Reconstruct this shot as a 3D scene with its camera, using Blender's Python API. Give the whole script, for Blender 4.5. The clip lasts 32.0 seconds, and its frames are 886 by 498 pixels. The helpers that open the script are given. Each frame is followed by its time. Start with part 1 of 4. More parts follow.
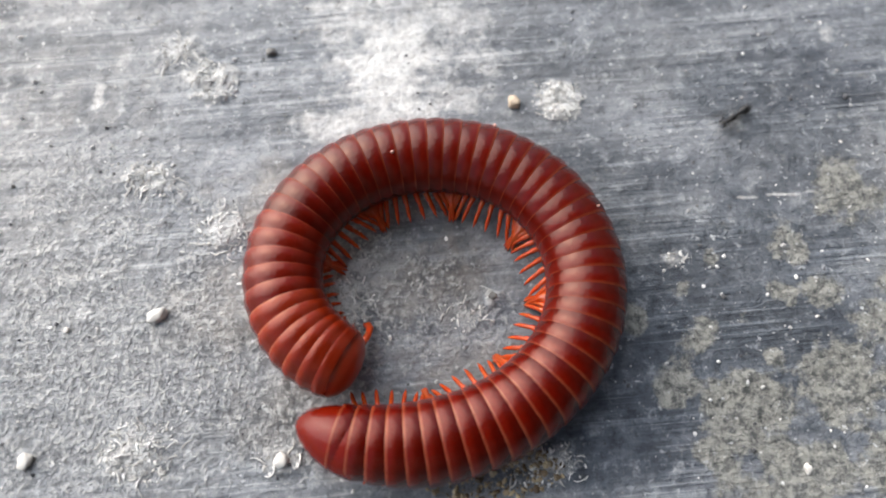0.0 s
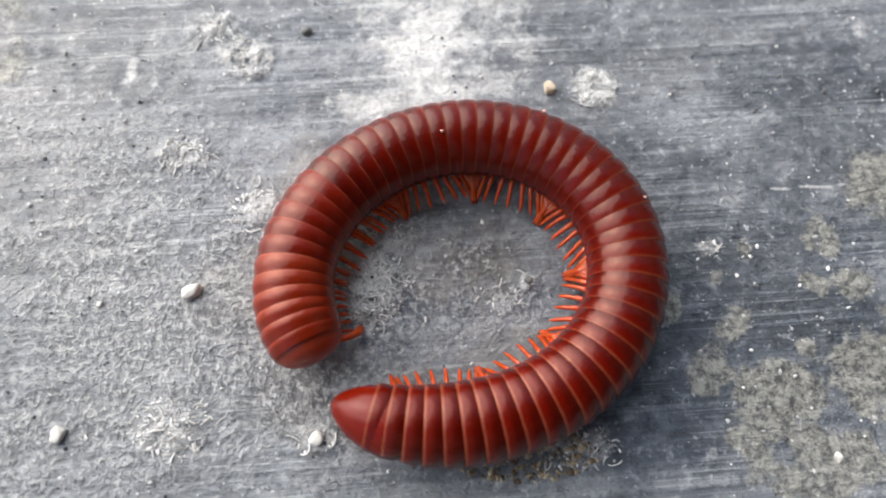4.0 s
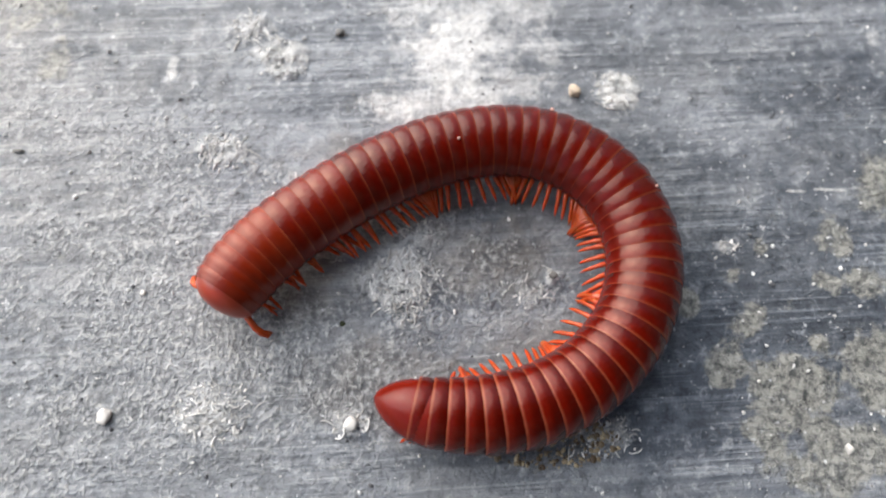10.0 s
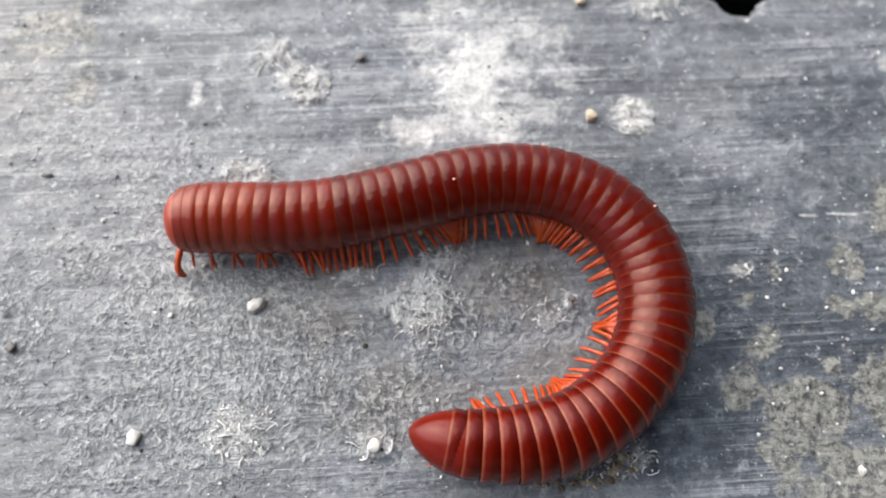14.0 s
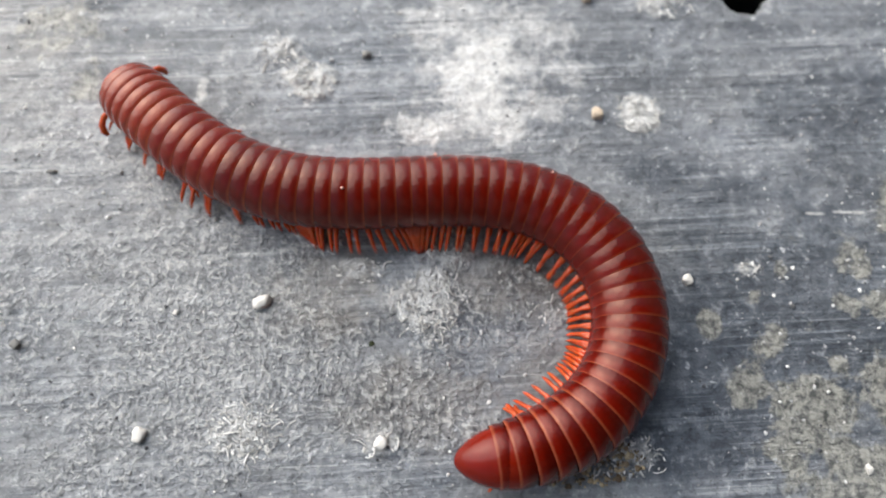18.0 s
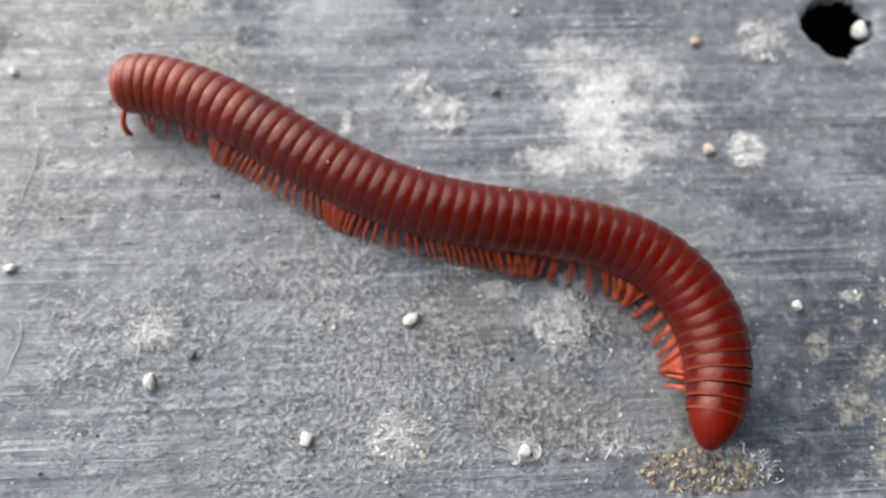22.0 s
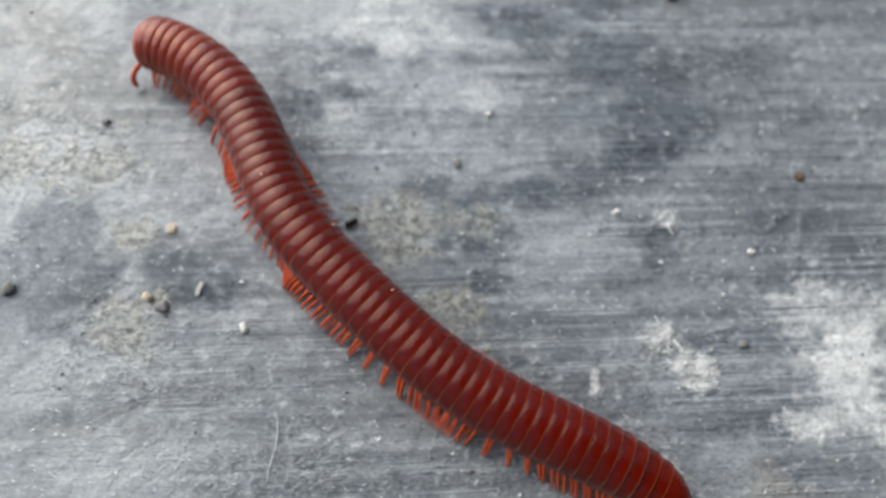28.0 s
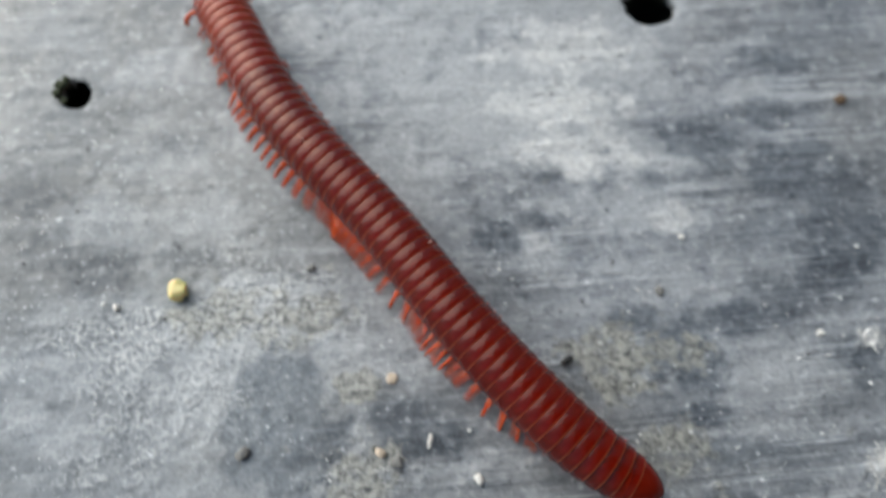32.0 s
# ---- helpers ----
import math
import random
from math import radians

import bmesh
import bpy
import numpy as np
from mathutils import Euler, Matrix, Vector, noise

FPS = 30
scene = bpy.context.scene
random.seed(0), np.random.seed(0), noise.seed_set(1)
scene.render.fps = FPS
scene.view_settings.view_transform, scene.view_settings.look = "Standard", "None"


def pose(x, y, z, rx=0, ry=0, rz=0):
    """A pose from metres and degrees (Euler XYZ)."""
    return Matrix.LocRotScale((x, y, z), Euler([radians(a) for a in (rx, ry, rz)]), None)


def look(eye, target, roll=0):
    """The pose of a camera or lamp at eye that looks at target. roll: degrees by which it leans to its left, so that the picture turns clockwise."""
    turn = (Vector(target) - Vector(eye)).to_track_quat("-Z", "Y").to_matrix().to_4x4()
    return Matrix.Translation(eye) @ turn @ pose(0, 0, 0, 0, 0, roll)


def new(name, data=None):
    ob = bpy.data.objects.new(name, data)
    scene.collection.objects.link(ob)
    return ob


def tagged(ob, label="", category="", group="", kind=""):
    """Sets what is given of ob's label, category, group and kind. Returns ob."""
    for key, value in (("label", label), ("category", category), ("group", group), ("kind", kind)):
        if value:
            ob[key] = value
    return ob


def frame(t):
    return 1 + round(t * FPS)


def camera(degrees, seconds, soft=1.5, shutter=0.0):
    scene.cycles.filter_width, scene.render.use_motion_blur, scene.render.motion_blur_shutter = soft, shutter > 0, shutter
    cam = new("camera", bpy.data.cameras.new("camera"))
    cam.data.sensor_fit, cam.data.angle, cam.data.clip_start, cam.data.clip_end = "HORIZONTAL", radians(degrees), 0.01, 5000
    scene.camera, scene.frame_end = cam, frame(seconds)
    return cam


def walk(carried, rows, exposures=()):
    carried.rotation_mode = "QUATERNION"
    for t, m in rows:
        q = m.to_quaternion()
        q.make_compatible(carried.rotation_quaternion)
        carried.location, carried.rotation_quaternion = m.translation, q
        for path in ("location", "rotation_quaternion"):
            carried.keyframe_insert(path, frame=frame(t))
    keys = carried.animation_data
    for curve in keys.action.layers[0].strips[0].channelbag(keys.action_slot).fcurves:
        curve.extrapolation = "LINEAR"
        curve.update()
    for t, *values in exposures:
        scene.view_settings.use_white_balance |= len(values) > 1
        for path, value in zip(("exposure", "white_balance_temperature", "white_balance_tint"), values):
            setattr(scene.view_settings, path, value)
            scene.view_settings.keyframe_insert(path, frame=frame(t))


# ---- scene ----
MM = 0.001

# ---------------------------------------------------------------- camera
cam = camera(64.0, 32.0, soft=1.8, shutter=0.9)
cam.data.dof.use_dof, cam.data.dof.focus_distance, cam.data.dof.aperture_fstop = True, 0.0555, cam.data.lens / 1.3
walk(cam, [
    (0, pose(-0.00000, 0.00000, 0.05500, 19.24, -0.56, 0.00)),
    (0.5, pose(-0.00064, -0.00058, 0.05467, 18.81, -0.91, 0.28)),
    (1, pose(-0.00151, -0.00111, 0.05367, 18.47, -1.35, 0.43)),
    (1.5, pose(-0.00121, -0.00046, 0.05346, 18.48, -1.14, 0.27)),
    (2, pose(-0.00147, -0.00072, 0.05341, 18.43, -1.29, 0.45)),
    (2.5, pose(-0.00116, -0.00037, 0.05292, 18.28, -1.56, 0.45)),
    (3, pose(-0.00157, -0.00097, 0.05316, 18.33, -1.46, 0.49)),
    (3.5, pose(-0.00287, -0.00095, 0.05388, 18.65, -1.89, 0.76)),
    (5.5, pose(-0.00476, -0.00078, 0.05552, 18.81, -2.07, 1.36)),
    (6, pose(-0.00460, -0.00113, 0.05486, 18.75, -2.29, 1.59)),
    (6.5, pose(-0.00442, -0.00162, 0.05485, 18.73, -2.09, 1.55)),
    (7, pose(-0.00473, -0.00188, 0.05498, 18.73, -2.14, 1.54)),
    (7.5, pose(-0.00491, -0.00135, 0.05576, 18.73, -2.00, 1.54)),
    (8, pose(-0.00449, -0.00112, 0.05590, 18.74, -2.00, 1.48)),
    (8.5, pose(-0.00465, -0.00065, 0.05614, 18.77, -2.08, 1.51)),
    (9, pose(-0.00546, -0.00096, 0.05628, 18.81, -2.06, 1.70)),
    (9.5, pose(-0.00596, -0.00116, 0.05685, 18.63, -2.03, 1.77)),
    (10, pose(-0.00626, -0.00197, 0.05669, 18.58, -2.13, 1.78)),
    (10.5, pose(-0.00690, -0.00333, 0.05680, 18.36, -1.94, 1.93)),
    (11, pose(-0.00801, -0.00345, 0.05710, 18.44, -2.14, 1.84)),
    (11.5, pose(-0.00816, -0.00194, 0.05758, 18.40, -2.13, 1.72)),
    (12, pose(-0.00726, -0.00251, 0.05729, 18.41, -2.06, 1.71)),
    (12.5, pose(-0.00703, -0.00112, 0.05798, 18.61, -1.91, 1.73)),
    (13, pose(-0.00738, 0.00028, 0.05896, 18.70, -2.02, 1.75)),
    (13.5, pose(-0.00808, -0.00063, 0.05836, 18.72, -2.09, 1.92)),
    (15.5, pose(-0.00794, -0.00060, 0.05891, 18.48, -2.15, 1.88)),
    (16, pose(-0.00824, -0.00107, 0.05929, 18.78, -1.96, 2.03)),
    (16.5, pose(-0.00941, -0.00029, 0.06001, 18.73, -2.47, 2.21)),
    (17, pose(-0.00872, -0.00191, 0.05847, 18.49, -2.40, 2.13)),
    (17.5, pose(-0.00848, -0.00161, 0.05744, 18.45, -2.54, 2.01)),
    (18, pose(-0.00869, -0.00074, 0.05817, 18.62, -2.25, 1.99)),
    (18.5, pose(-0.01084, 0.00015, 0.05889, 18.76, -2.17, 2.04)),
    (19, pose(-0.01288, 0.00209, 0.05986, 18.84, -2.22, 2.22)),
    (19.5, pose(-0.01335, 0.00289, 0.06114, 18.95, -2.22, 2.26)),
    (20, pose(-0.01522, 0.00229, 0.06165, 19.07, -2.43, 2.50)),
    (20.5, pose(-0.01717, 0.00198, 0.06178, 18.84, -2.72, 2.60)),
    (21, pose(-0.01821, 0.00069, 0.06256, 18.83, -2.55, 2.76)),
    (21.5, pose(-0.01991, -0.00082, 0.06257, 18.66, -2.73, 2.84)),
    (22, pose(-0.02117, -0.00130, 0.06361, 18.83, -2.55, 3.01)),
    (22.5, pose(-0.02334, -0.00027, 0.06519, 19.05, -2.71, 3.02)),
    (23, pose(-0.02451, 0.00140, 0.06579, 18.93, -2.58, 3.02)),
    (23.5, pose(-0.02624, 0.00242, 0.06527, 18.83, -2.71, 3.05)),
    (24, pose(-0.03128, 0.00377, 0.06602, 19.00, -2.71, 3.22)),
    (24.5, pose(-0.03622, 0.00707, 0.06720, 19.18, -2.92, 3.32)),
    (25, pose(-0.03876, 0.00947, 0.06877, 19.30, -2.93, 3.10)),
    (25.5, pose(-0.03963, 0.00950, 0.06883, 19.29, -3.09, 3.23)),
    (27.5, pose(-0.04568, 0.02019, 0.06600, 20.52, -3.73, 3.27)),
    (28, pose(-0.04840, 0.02061, 0.06671, 20.42, -3.96, 2.97)),
    (28.5, pose(-0.05192, 0.02076, 0.06677, 19.96, -3.79, 2.33)),
    (29, pose(-0.05660, 0.02308, 0.06843, 19.84, -3.98, 2.15)),
    (29.5, pose(-0.06107, 0.02334, 0.07007, 20.04, -3.58, 2.16)),
    (30, pose(-0.06377, 0.02176, 0.06979, 19.73, -3.68, 1.66)),
    (30.5, pose(-0.06489, 0.02286, 0.07004, 19.85, -3.80, 1.20)),
    (31, pose(-0.06545, 0.02468, 0.07075, 20.47, -3.49, 1.07)),
    (31.5, pose(-0.06840, 0.02860, 0.07078, 20.41, -3.54, 0.77)),
    (32, pose(-0.07137, 0.03357, 0.07046, 20.17, -3.62, 0.25)),
], exposures=((0, 0.48, 6500, 10), (13, 0.52, 6500, 10), (17, 0.45, 6490, 9), (21, 0.38, 6450, 8), (25, 0.32, 6400, 7), (28, 0.16, 6300, 6), (32, 0.08, 6250, 5)))

# ---------------------------------------------------------------- light: open shade, bright side to the west
SUN_ELEV, SUN_AZ = 37.0, 308.0
world = bpy.data.worlds.new("open_sky")
scene.world = world
world.use_nodes = True
wn = world.node_tree
sky = wn.nodes.new("ShaderNodeTexSky")
sky.sky_type, sky.sun_disc = "NISHITA", False
sky.sun_elevation, sky.sun_rotation = radians(SUN_ELEV), radians(SUN_AZ)
sky.air_density, sky.dust_density, sky.ozone_density = 1.0, 3.6, 1.1
wn.links.new(sky.outputs["Color"], wn.nodes["Background"].inputs["Color"])
wn.nodes["Background"].inputs["Strength"].default_value = 0.15
sun = new("sun", bpy.data.lights.new("sun", "SUN"))
sun.data.energy, sun.data.angle, sun.data.color = 3.0, radians(84), (0.95, 0.98, 1.0)
_e, _a = radians(SUN_ELEV), radians(SUN_AZ)
sun.matrix_world = look((math.sin(_a) * math.cos(_e), math.cos(_a) * math.cos(_e), math.sin(_e)), (0, 0, 0))


# ---------------------------------------------------------------- materials
class Mat:
    """A node material with short calls."""

    def __init__(self, name, rough=0.5, color=(0.5, 0.5, 0.5), metal=0.0, spec=0.5):
        self.m = bpy.data.materials.new(name)
        self.m.use_nodes = True
        self.t = self.m.node_tree
        self.b = self.t.nodes["Principled BSDF"]
        self.b.inputs["Roughness"].default_value = rough
        self.b.inputs["Metallic"].default_value = metal
        self.b.inputs["Specular IOR Level"].default_value = spec
        self.b.inputs["Base Color"].default_value = (*color, 1)

    def node(self, kind, **inputs):
        n = self.t.nodes.new(kind)
        for k, v in inputs.items():
            self.put(n.inputs[k.replace("_", " ")], v)
        return n

    def put(self, socket, v):
        if isinstance(v, bpy.types.NodeSocket):
            self.t.links.new(v, socket)
        elif isinstance(v, tuple) and len(v) == 3 and socket.type == "RGBA":
            socket.default_value = (*v, 1)
        else:
            socket.default_value = v

    def coords(self, scale=(1, 1, 1), turn=0.0, which="Object"):
        m = self.node("ShaderNodeMapping", Vector=self.node("ShaderNodeTexCoord").outputs[which])
        m.vector_type = "TEXTURE"
        m.inputs["Scale"].default_value = tuple(1.0 / a for a in scale)
        m.inputs["Rotation"].default_value = (0, 0, radians(turn))
        return m.outputs["Vector"]

    def noise(self, scale, detail=4.0, rough=0.6, vec=None, warp=0.0):
        n = self.node("ShaderNodeTexNoise", Scale=scale, Detail=detail, Roughness=rough, Distortion=warp)
        self.put(n.inputs["Vector"], vec if vec else self.coords())
        return n.outputs["Fac"]

    def ramp(self, fac, *stops):
        r = self.node("ShaderNodeValToRGB", Fac=fac)
        e = r.color_ramp.elements
        while len(e) < len(stops):
            e.new(0.5)
        for s, (p, c) in zip(e, stops):
            s.position = p
            s.color = (c, c, c, 1) if isinstance(c, (int, float)) else (*c, 1)
        return r.outputs["Color"]

    def mix(self, fac, a, b, mode="MIX"):
        n = self.t.nodes.new("ShaderNodeMix")
        n.data_type, n.blend_type = "RGBA", mode
        self.put(n.inputs["Factor"], fac)
        self.put(n.inputs["A"], a)
        self.put(n.inputs["B"], b)
        return n.outputs["Result"]

    def math(self, op, a, b=0.0, clamp=False):
        n = self.t.nodes.new("ShaderNodeMath")
        n.operation, n.use_clamp = op, clamp
        self.put(n.inputs[0], a)
        self.put(n.inputs[1], b)
        return n.outputs[0]

    def attr(self, name):
        n = self.t.nodes.new("ShaderNodeAttribute")
        n.attribute_name = name
        return n.outputs["Fac"]

    def axis(self, k):
        s = self.node("ShaderNodeSeparateXYZ", Vector=self.node("ShaderNodeTexCoord").outputs["Object"])
        return s.outputs["XYZ"[k]]

    def color(self, v):
        self.put(self.b.inputs["Base Color"], v)
        return self

    def set(self, **kw):
        for k, v in kw.items():
            self.put(self.b.inputs[k.replace("_", " ")], v)
        return self

    def bump(self, height, dist, strength=1.0):
        n = self.node("ShaderNodeBump", Height=height, Distance=dist, Strength=strength)
        self.put(self.b.inputs["Normal"], n.outputs["Normal"])
        return self


def concrete_material():
    m = Mat("weathered_concrete", rough=0.6)
    T = 6.0
    streak = m.noise(1.0, 3, 0.62, m.coords((22, 2100, 800), T), 0.12)
    streak2 = m.noise(1.0, 5, 0.65, m.coords((20, 420, 400), T), 0.4)
    scratch = m.noise(1.0, 2, 0.5, m.coords((26, 3600, 900), T - 1.5), 0.05)
    come_go = m.ramp(m.noise(80, 4, 0.6, m.coords((1, 2.0, 1), T), 0.5), (0.42, 0.04), (0.68, 0.85))
    cloud = m.noise(75, 6, 0.68, m.coords((0.7, 1.5, 1), T), 0.8)
    worn = m.math("SUBTRACT", 1.0, m.attr("worn"))
    warm = m.ramp(m.noise(26, 4, 0.6, warp=0.5), (0.40, 0.0), (0.62, 1.0))
    grain = m.noise(2200, 5, 0.74)
    lump = m.noise(700, 6, 0.72)
    base = m.mix(m.ramp(cloud, (0.34, 0), (0.66, 1)), (0.092, 0.108, 0.134), (0.355, 0.376, 0.402))
    base = m.mix(m.math("MULTIPLY", worn, m.ramp(streak2, (0.36, 0.6), (0.50, 0.0))), base, (0.080, 0.096, 0.122))
    base = m.mix(m.ramp(streak2, (0.52, 0.0), (0.66, 0.55)), base, (0.43, 0.45, 0.47))
    come_go = m.math("MULTIPLY", m.math("MULTIPLY", come_go, worn), m.math("SUBTRACT", 1.0, m.math("MULTIPLY", m.attr("gritty"), 0.75)))
    base = m.mix(m.math("MULTIPLY", warm, 0.30), base, (0.30, 0.283, 0.25))
    base = m.mix(m.math("MULTIPLY", m.attr("worn"), 0.5), base, m.mix(warm, (0.15, 0.157, 0.155), (0.19, 0.182, 0.155)))
    base = m.mix(m.math("MULTIPLY", come_go, m.ramp(streak, (0.36, 0.9), (0.49, 0.0))), base, (0.062, 0.078, 0.100))
    base = m.mix(m.math("MULTIPLY", come_go, m.ramp(streak, (0.53, 0.0), (0.66, 0.85))), base, (0.68, 0.71, 0.73))
    base = m.mix(m.math("MULTIPLY", come_go, m.ramp(scratch, (0.62, 0.0), (0.70, 0.8))), base, (0.70, 0.72, 0.73))
    base = m.mix(m.math("MULTIPLY", come_go, m.ramp(scratch, (0.29, 0.85), (0.37, 0.0))), base, (0.045, 0.056, 0.074))
    half = m.math("SUBTRACT", 1.0, m.math("MULTIPLY", m.attr("worn"), 0.5))
    base = m.mix(m.math("MULTIPLY", half, m.ramp(lump, (0.32, 0.65), (0.46, 0.0))), base, (0.060, 0.066, 0.075))
    base = m.mix(m.math("MULTIPLY", half, m.ramp(lump, (0.55, 0.0), (0.68, 0.7))), base, (0.60, 0.615, 0.625))
    base = m.mix(m.math("MULTIPLY", half, m.ramp(grain, (0.36, 0.45), (0.48, 0.0))), base, (0.045, 0.050, 0.058))
    # pale ground, with sky glare painted into its colour
    base = m.mix(m.math("MULTIPLY", m.attr("pale"), 0.85), base, m.mix(m.ramp(grain, (0.35, 0), (0.6, 1)), (0.36, 0.37, 0.372), (0.62, 0.635, 0.64)))
    # wet stains plus painted shade, both darkening the slab's colour
    damp_shade = m.math("MULTIPLY", m.ramp(m.attr("damp_shade"), (0.10, 0.0), (0.55, 1.0)), m.ramp(lump, (0.35, 1.0), (0.65, 0.6)))
    base = m.mix(damp_shade, base, m.mix(1.0, base, (0.36, 0.40, 0.45), "MULTIPLY"))
    cream = m.ramp(m.math("ADD", m.attr("cream"), m.math("MULTIPLY", m.math("SUBTRACT", m.noise(480, 6, 0.72), 0.5), 2.0)), (0.22, 0.0), (0.50, 0.85))
    base = m.mix(cream, base, m.mix(m.ramp(m.noise(1100, 5, 0.75), (0.40, 0), (0.57, 1)), (0.085, 0.088, 0.08), (0.42, 0.41, 0.36)))
    base = m.mix(m.math("MULTIPLY", m.attr("tan"), m.ramp(lump, (0.35, 0.3), (0.6, 0.85))), base, (0.30, 0.25, 0.185))
    lime = m.ramp(m.math("ADD", m.attr("lime"), m.math("MULTIPLY", m.math("SUBTRACT", m.math("ADD", m.math("MULTIPLY", m.noise(900, 6, 0.78), 0.6), m.math("MULTIPLY", streak2, 0.4)), 0.5), 2.6)), (0.22, 0.0), (0.92, 0.95))
    base = m.mix(lime, base, m.mix(m.ramp(grain, (0.35, 0), (0.55, 1)), (0.60, 0.59, 0.56), (0.90, 0.89, 0.86)))
    gritty = m.attr("gritty")
    nodule = m.noise(1900, 3, 0.65)
    base = m.mix(m.math("MULTIPLY", gritty, m.ramp(nodule, (0.50, 0.0), (0.62, 0.85))), base, (0.60, 0.60, 0.58))
    base = m.mix(m.math("MULTIPLY", gritty, m.ramp(nodule, (0.36, 0.7), (0.46, 0.0))), base, (0.055, 0.058, 0.064))
    fleck = m.math("MULTIPLY", m.ramp(m.noise(1500, 3, 0.6), (0.62, 0.0), (0.69, 0.9)), m.ramp(m.noise(160, 3, 0.6), (0.42, 0.0), (0.6, 1.0)))
    base = m.mix(fleck, base, (0.70, 0.71, 0.72))
    m.color(base)
    m.set(Roughness=m.ramp(m.noise(1800, 3, 0.6), (0.3, 0.58), (0.7, 0.36)), Specular_IOR_Level=0.5, Coat_Weight=m.math("MULTIPLY", m.math("SUBTRACT", 1.0, m.math("MULTIPLY", m.attr("damp_shade"), 0.7)), m.ramp(lump, (0.3, 0.22), (0.7, 0.95))), Coat_Roughness=0.34)
    h = m.math("ADD", m.math("MULTIPLY", grain, 1.1), m.math("MULTIPLY", lump, 1.6))
    h = m.math("ADD", h, m.math("ADD", m.math("MULTIPLY", m.math("MULTIPLY", streak, 1.6), come_go), m.math("MULTIPLY", m.math("MULTIPLY", scratch, 0.7), come_go)))
    h = m.math("ADD", h, m.math("MULTIPLY", m.math("MULTIPLY", nodule, gritty), 3.0))
    return m.bump(h, 0.00034, half).m


def shell_material(name, red, pale, dark):
    m = Mat(name, rough=0.3)
    x = m.axis(0)
    along = m.math("SUBTRACT", 0.5, m.math("MULTIPLY", x, 1000.0 / 1.26))
    along = m.math("ADD", along, m.math("MULTIPLY", m.math("SUBTRACT", m.noise(420, 3, 0.6), 0.5), 0.22))
    info = m.t.nodes.new("ShaderNodeObjectInfo").outputs["Random"]
    mott = m.noise(600, 4, 0.6)
    c = m.mix(m.ramp(mott, (0.35, 0), (0.7, 1)), red, tuple(a * 0.6 for a in red))
    c = m.mix(m.ramp(along, (0.0, 0.62), (0.32, 0.55), (0.58, 0.12), (0.75, 0.0)), c, dark)
    c = m.mix(m.ramp(along, (0.80, 0.0), (0.93, 0.65), (0.98, 0.9), (1.0, 0.8)), c, pale)
    c = m.mix(m.math("MULTIPLY", info, 0.2), c, dark)
    # tops darkened in the colour: back pigment plus a dark overhead reflection
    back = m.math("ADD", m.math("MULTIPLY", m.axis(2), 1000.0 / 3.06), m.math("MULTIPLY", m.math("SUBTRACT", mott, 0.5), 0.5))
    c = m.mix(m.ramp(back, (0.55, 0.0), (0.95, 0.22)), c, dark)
    m.color(c)
    m.set(Roughness=m.ramp(m.noise(1500, 3), (0.3, 0.18), (0.7, 0.27)), Specular_IOR_Level=0.48, Specular_Tint=(1.0, 0.70, 0.60), Subsurface_Weight=0.1, Subsurface_Scale=0.0010)
    m.b.inputs["Subsurface Radius"].default_value = (1.0, 0.28, 0.08)
    return m.bump(m.math("ADD", m.noise(2400, 3, 0.6), m.math("MULTIPLY", m.noise(1.0, 3, 0.6, m.coords((300, 3500, 3500))), 0.8)), 0.00004, 0.6).m


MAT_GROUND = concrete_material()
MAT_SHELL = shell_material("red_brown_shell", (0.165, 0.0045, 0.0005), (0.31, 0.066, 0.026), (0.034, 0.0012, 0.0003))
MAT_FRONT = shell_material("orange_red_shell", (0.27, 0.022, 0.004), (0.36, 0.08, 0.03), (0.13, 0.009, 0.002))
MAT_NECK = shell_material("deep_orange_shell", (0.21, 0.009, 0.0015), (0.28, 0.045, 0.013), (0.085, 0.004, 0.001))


def plain(name, color, rough, dark=0.6, scale=1500, bump=0.00005, **kw):
    m = Mat(name, rough=rough)
    n = m.noise(scale, 4, 0.65)
    m.color(m.mix(m.ramp(n, (0.3, 0), (0.7, 1)), tuple(a * dark for a in color), color))
    m.set(**kw)
    return m.bump(n, bump, 0.7).m


MAT_LEG = plain("amber_red_leg", (0.58, 0.080, 0.012), 0.26, 0.6, Subsurface_Weight=0.5, Subsurface_Scale=0.0004)
MAT_CAP = plain("smooth_red_shell", (0.165, 0.0075, 0.0012), 0.25, 0.75, 500, 0.00002, Specular_IOR_Level=0.25)
MAT_HEAD = plain("orange_head_shell", (0.32, 0.030, 0.007), 0.34, 0.8, 500, 0.00002, Subsurface_Weight=0.3, Subsurface_Scale=0.001)
MAT_STONE = plain("pale_quartz", (0.74, 0.71, 0.65), 0.45, 0.8, 900, 0.0001)
MAT_TAN = plain("tan_stone", (0.62, 0.50, 0.37), 0.55, 0.7, 900, 0.0001)
MAT_GREY = plain("grey_stone", (0.24, 0.23, 0.21), 0.6, 0.5, 900, 0.0001)
MAT_BLACK = plain("black_shell", (0.018, 0.016, 0.015), 0.3, 0.6)
MAT_CRUMB = plain("yellow_grain", (0.80, 0.70, 0.30), 0.4, 0.75, 700, 0.00006, Subsurface_Weight=0.3, Subsurface_Scale=0.0006)
MAT_MOSS = plain("dark_moss", (0.05, 0.06, 0.025), 0.9, 0.4, 2500, 0.0002)
MAT_THREAD = plain("white_thread", (0.72, 0.72, 0.70), 0.5, 0.85)
MAT_SPECK = plain("pinkish_speck", (0.75, 0.45, 0.36), 0.4, 0.8)
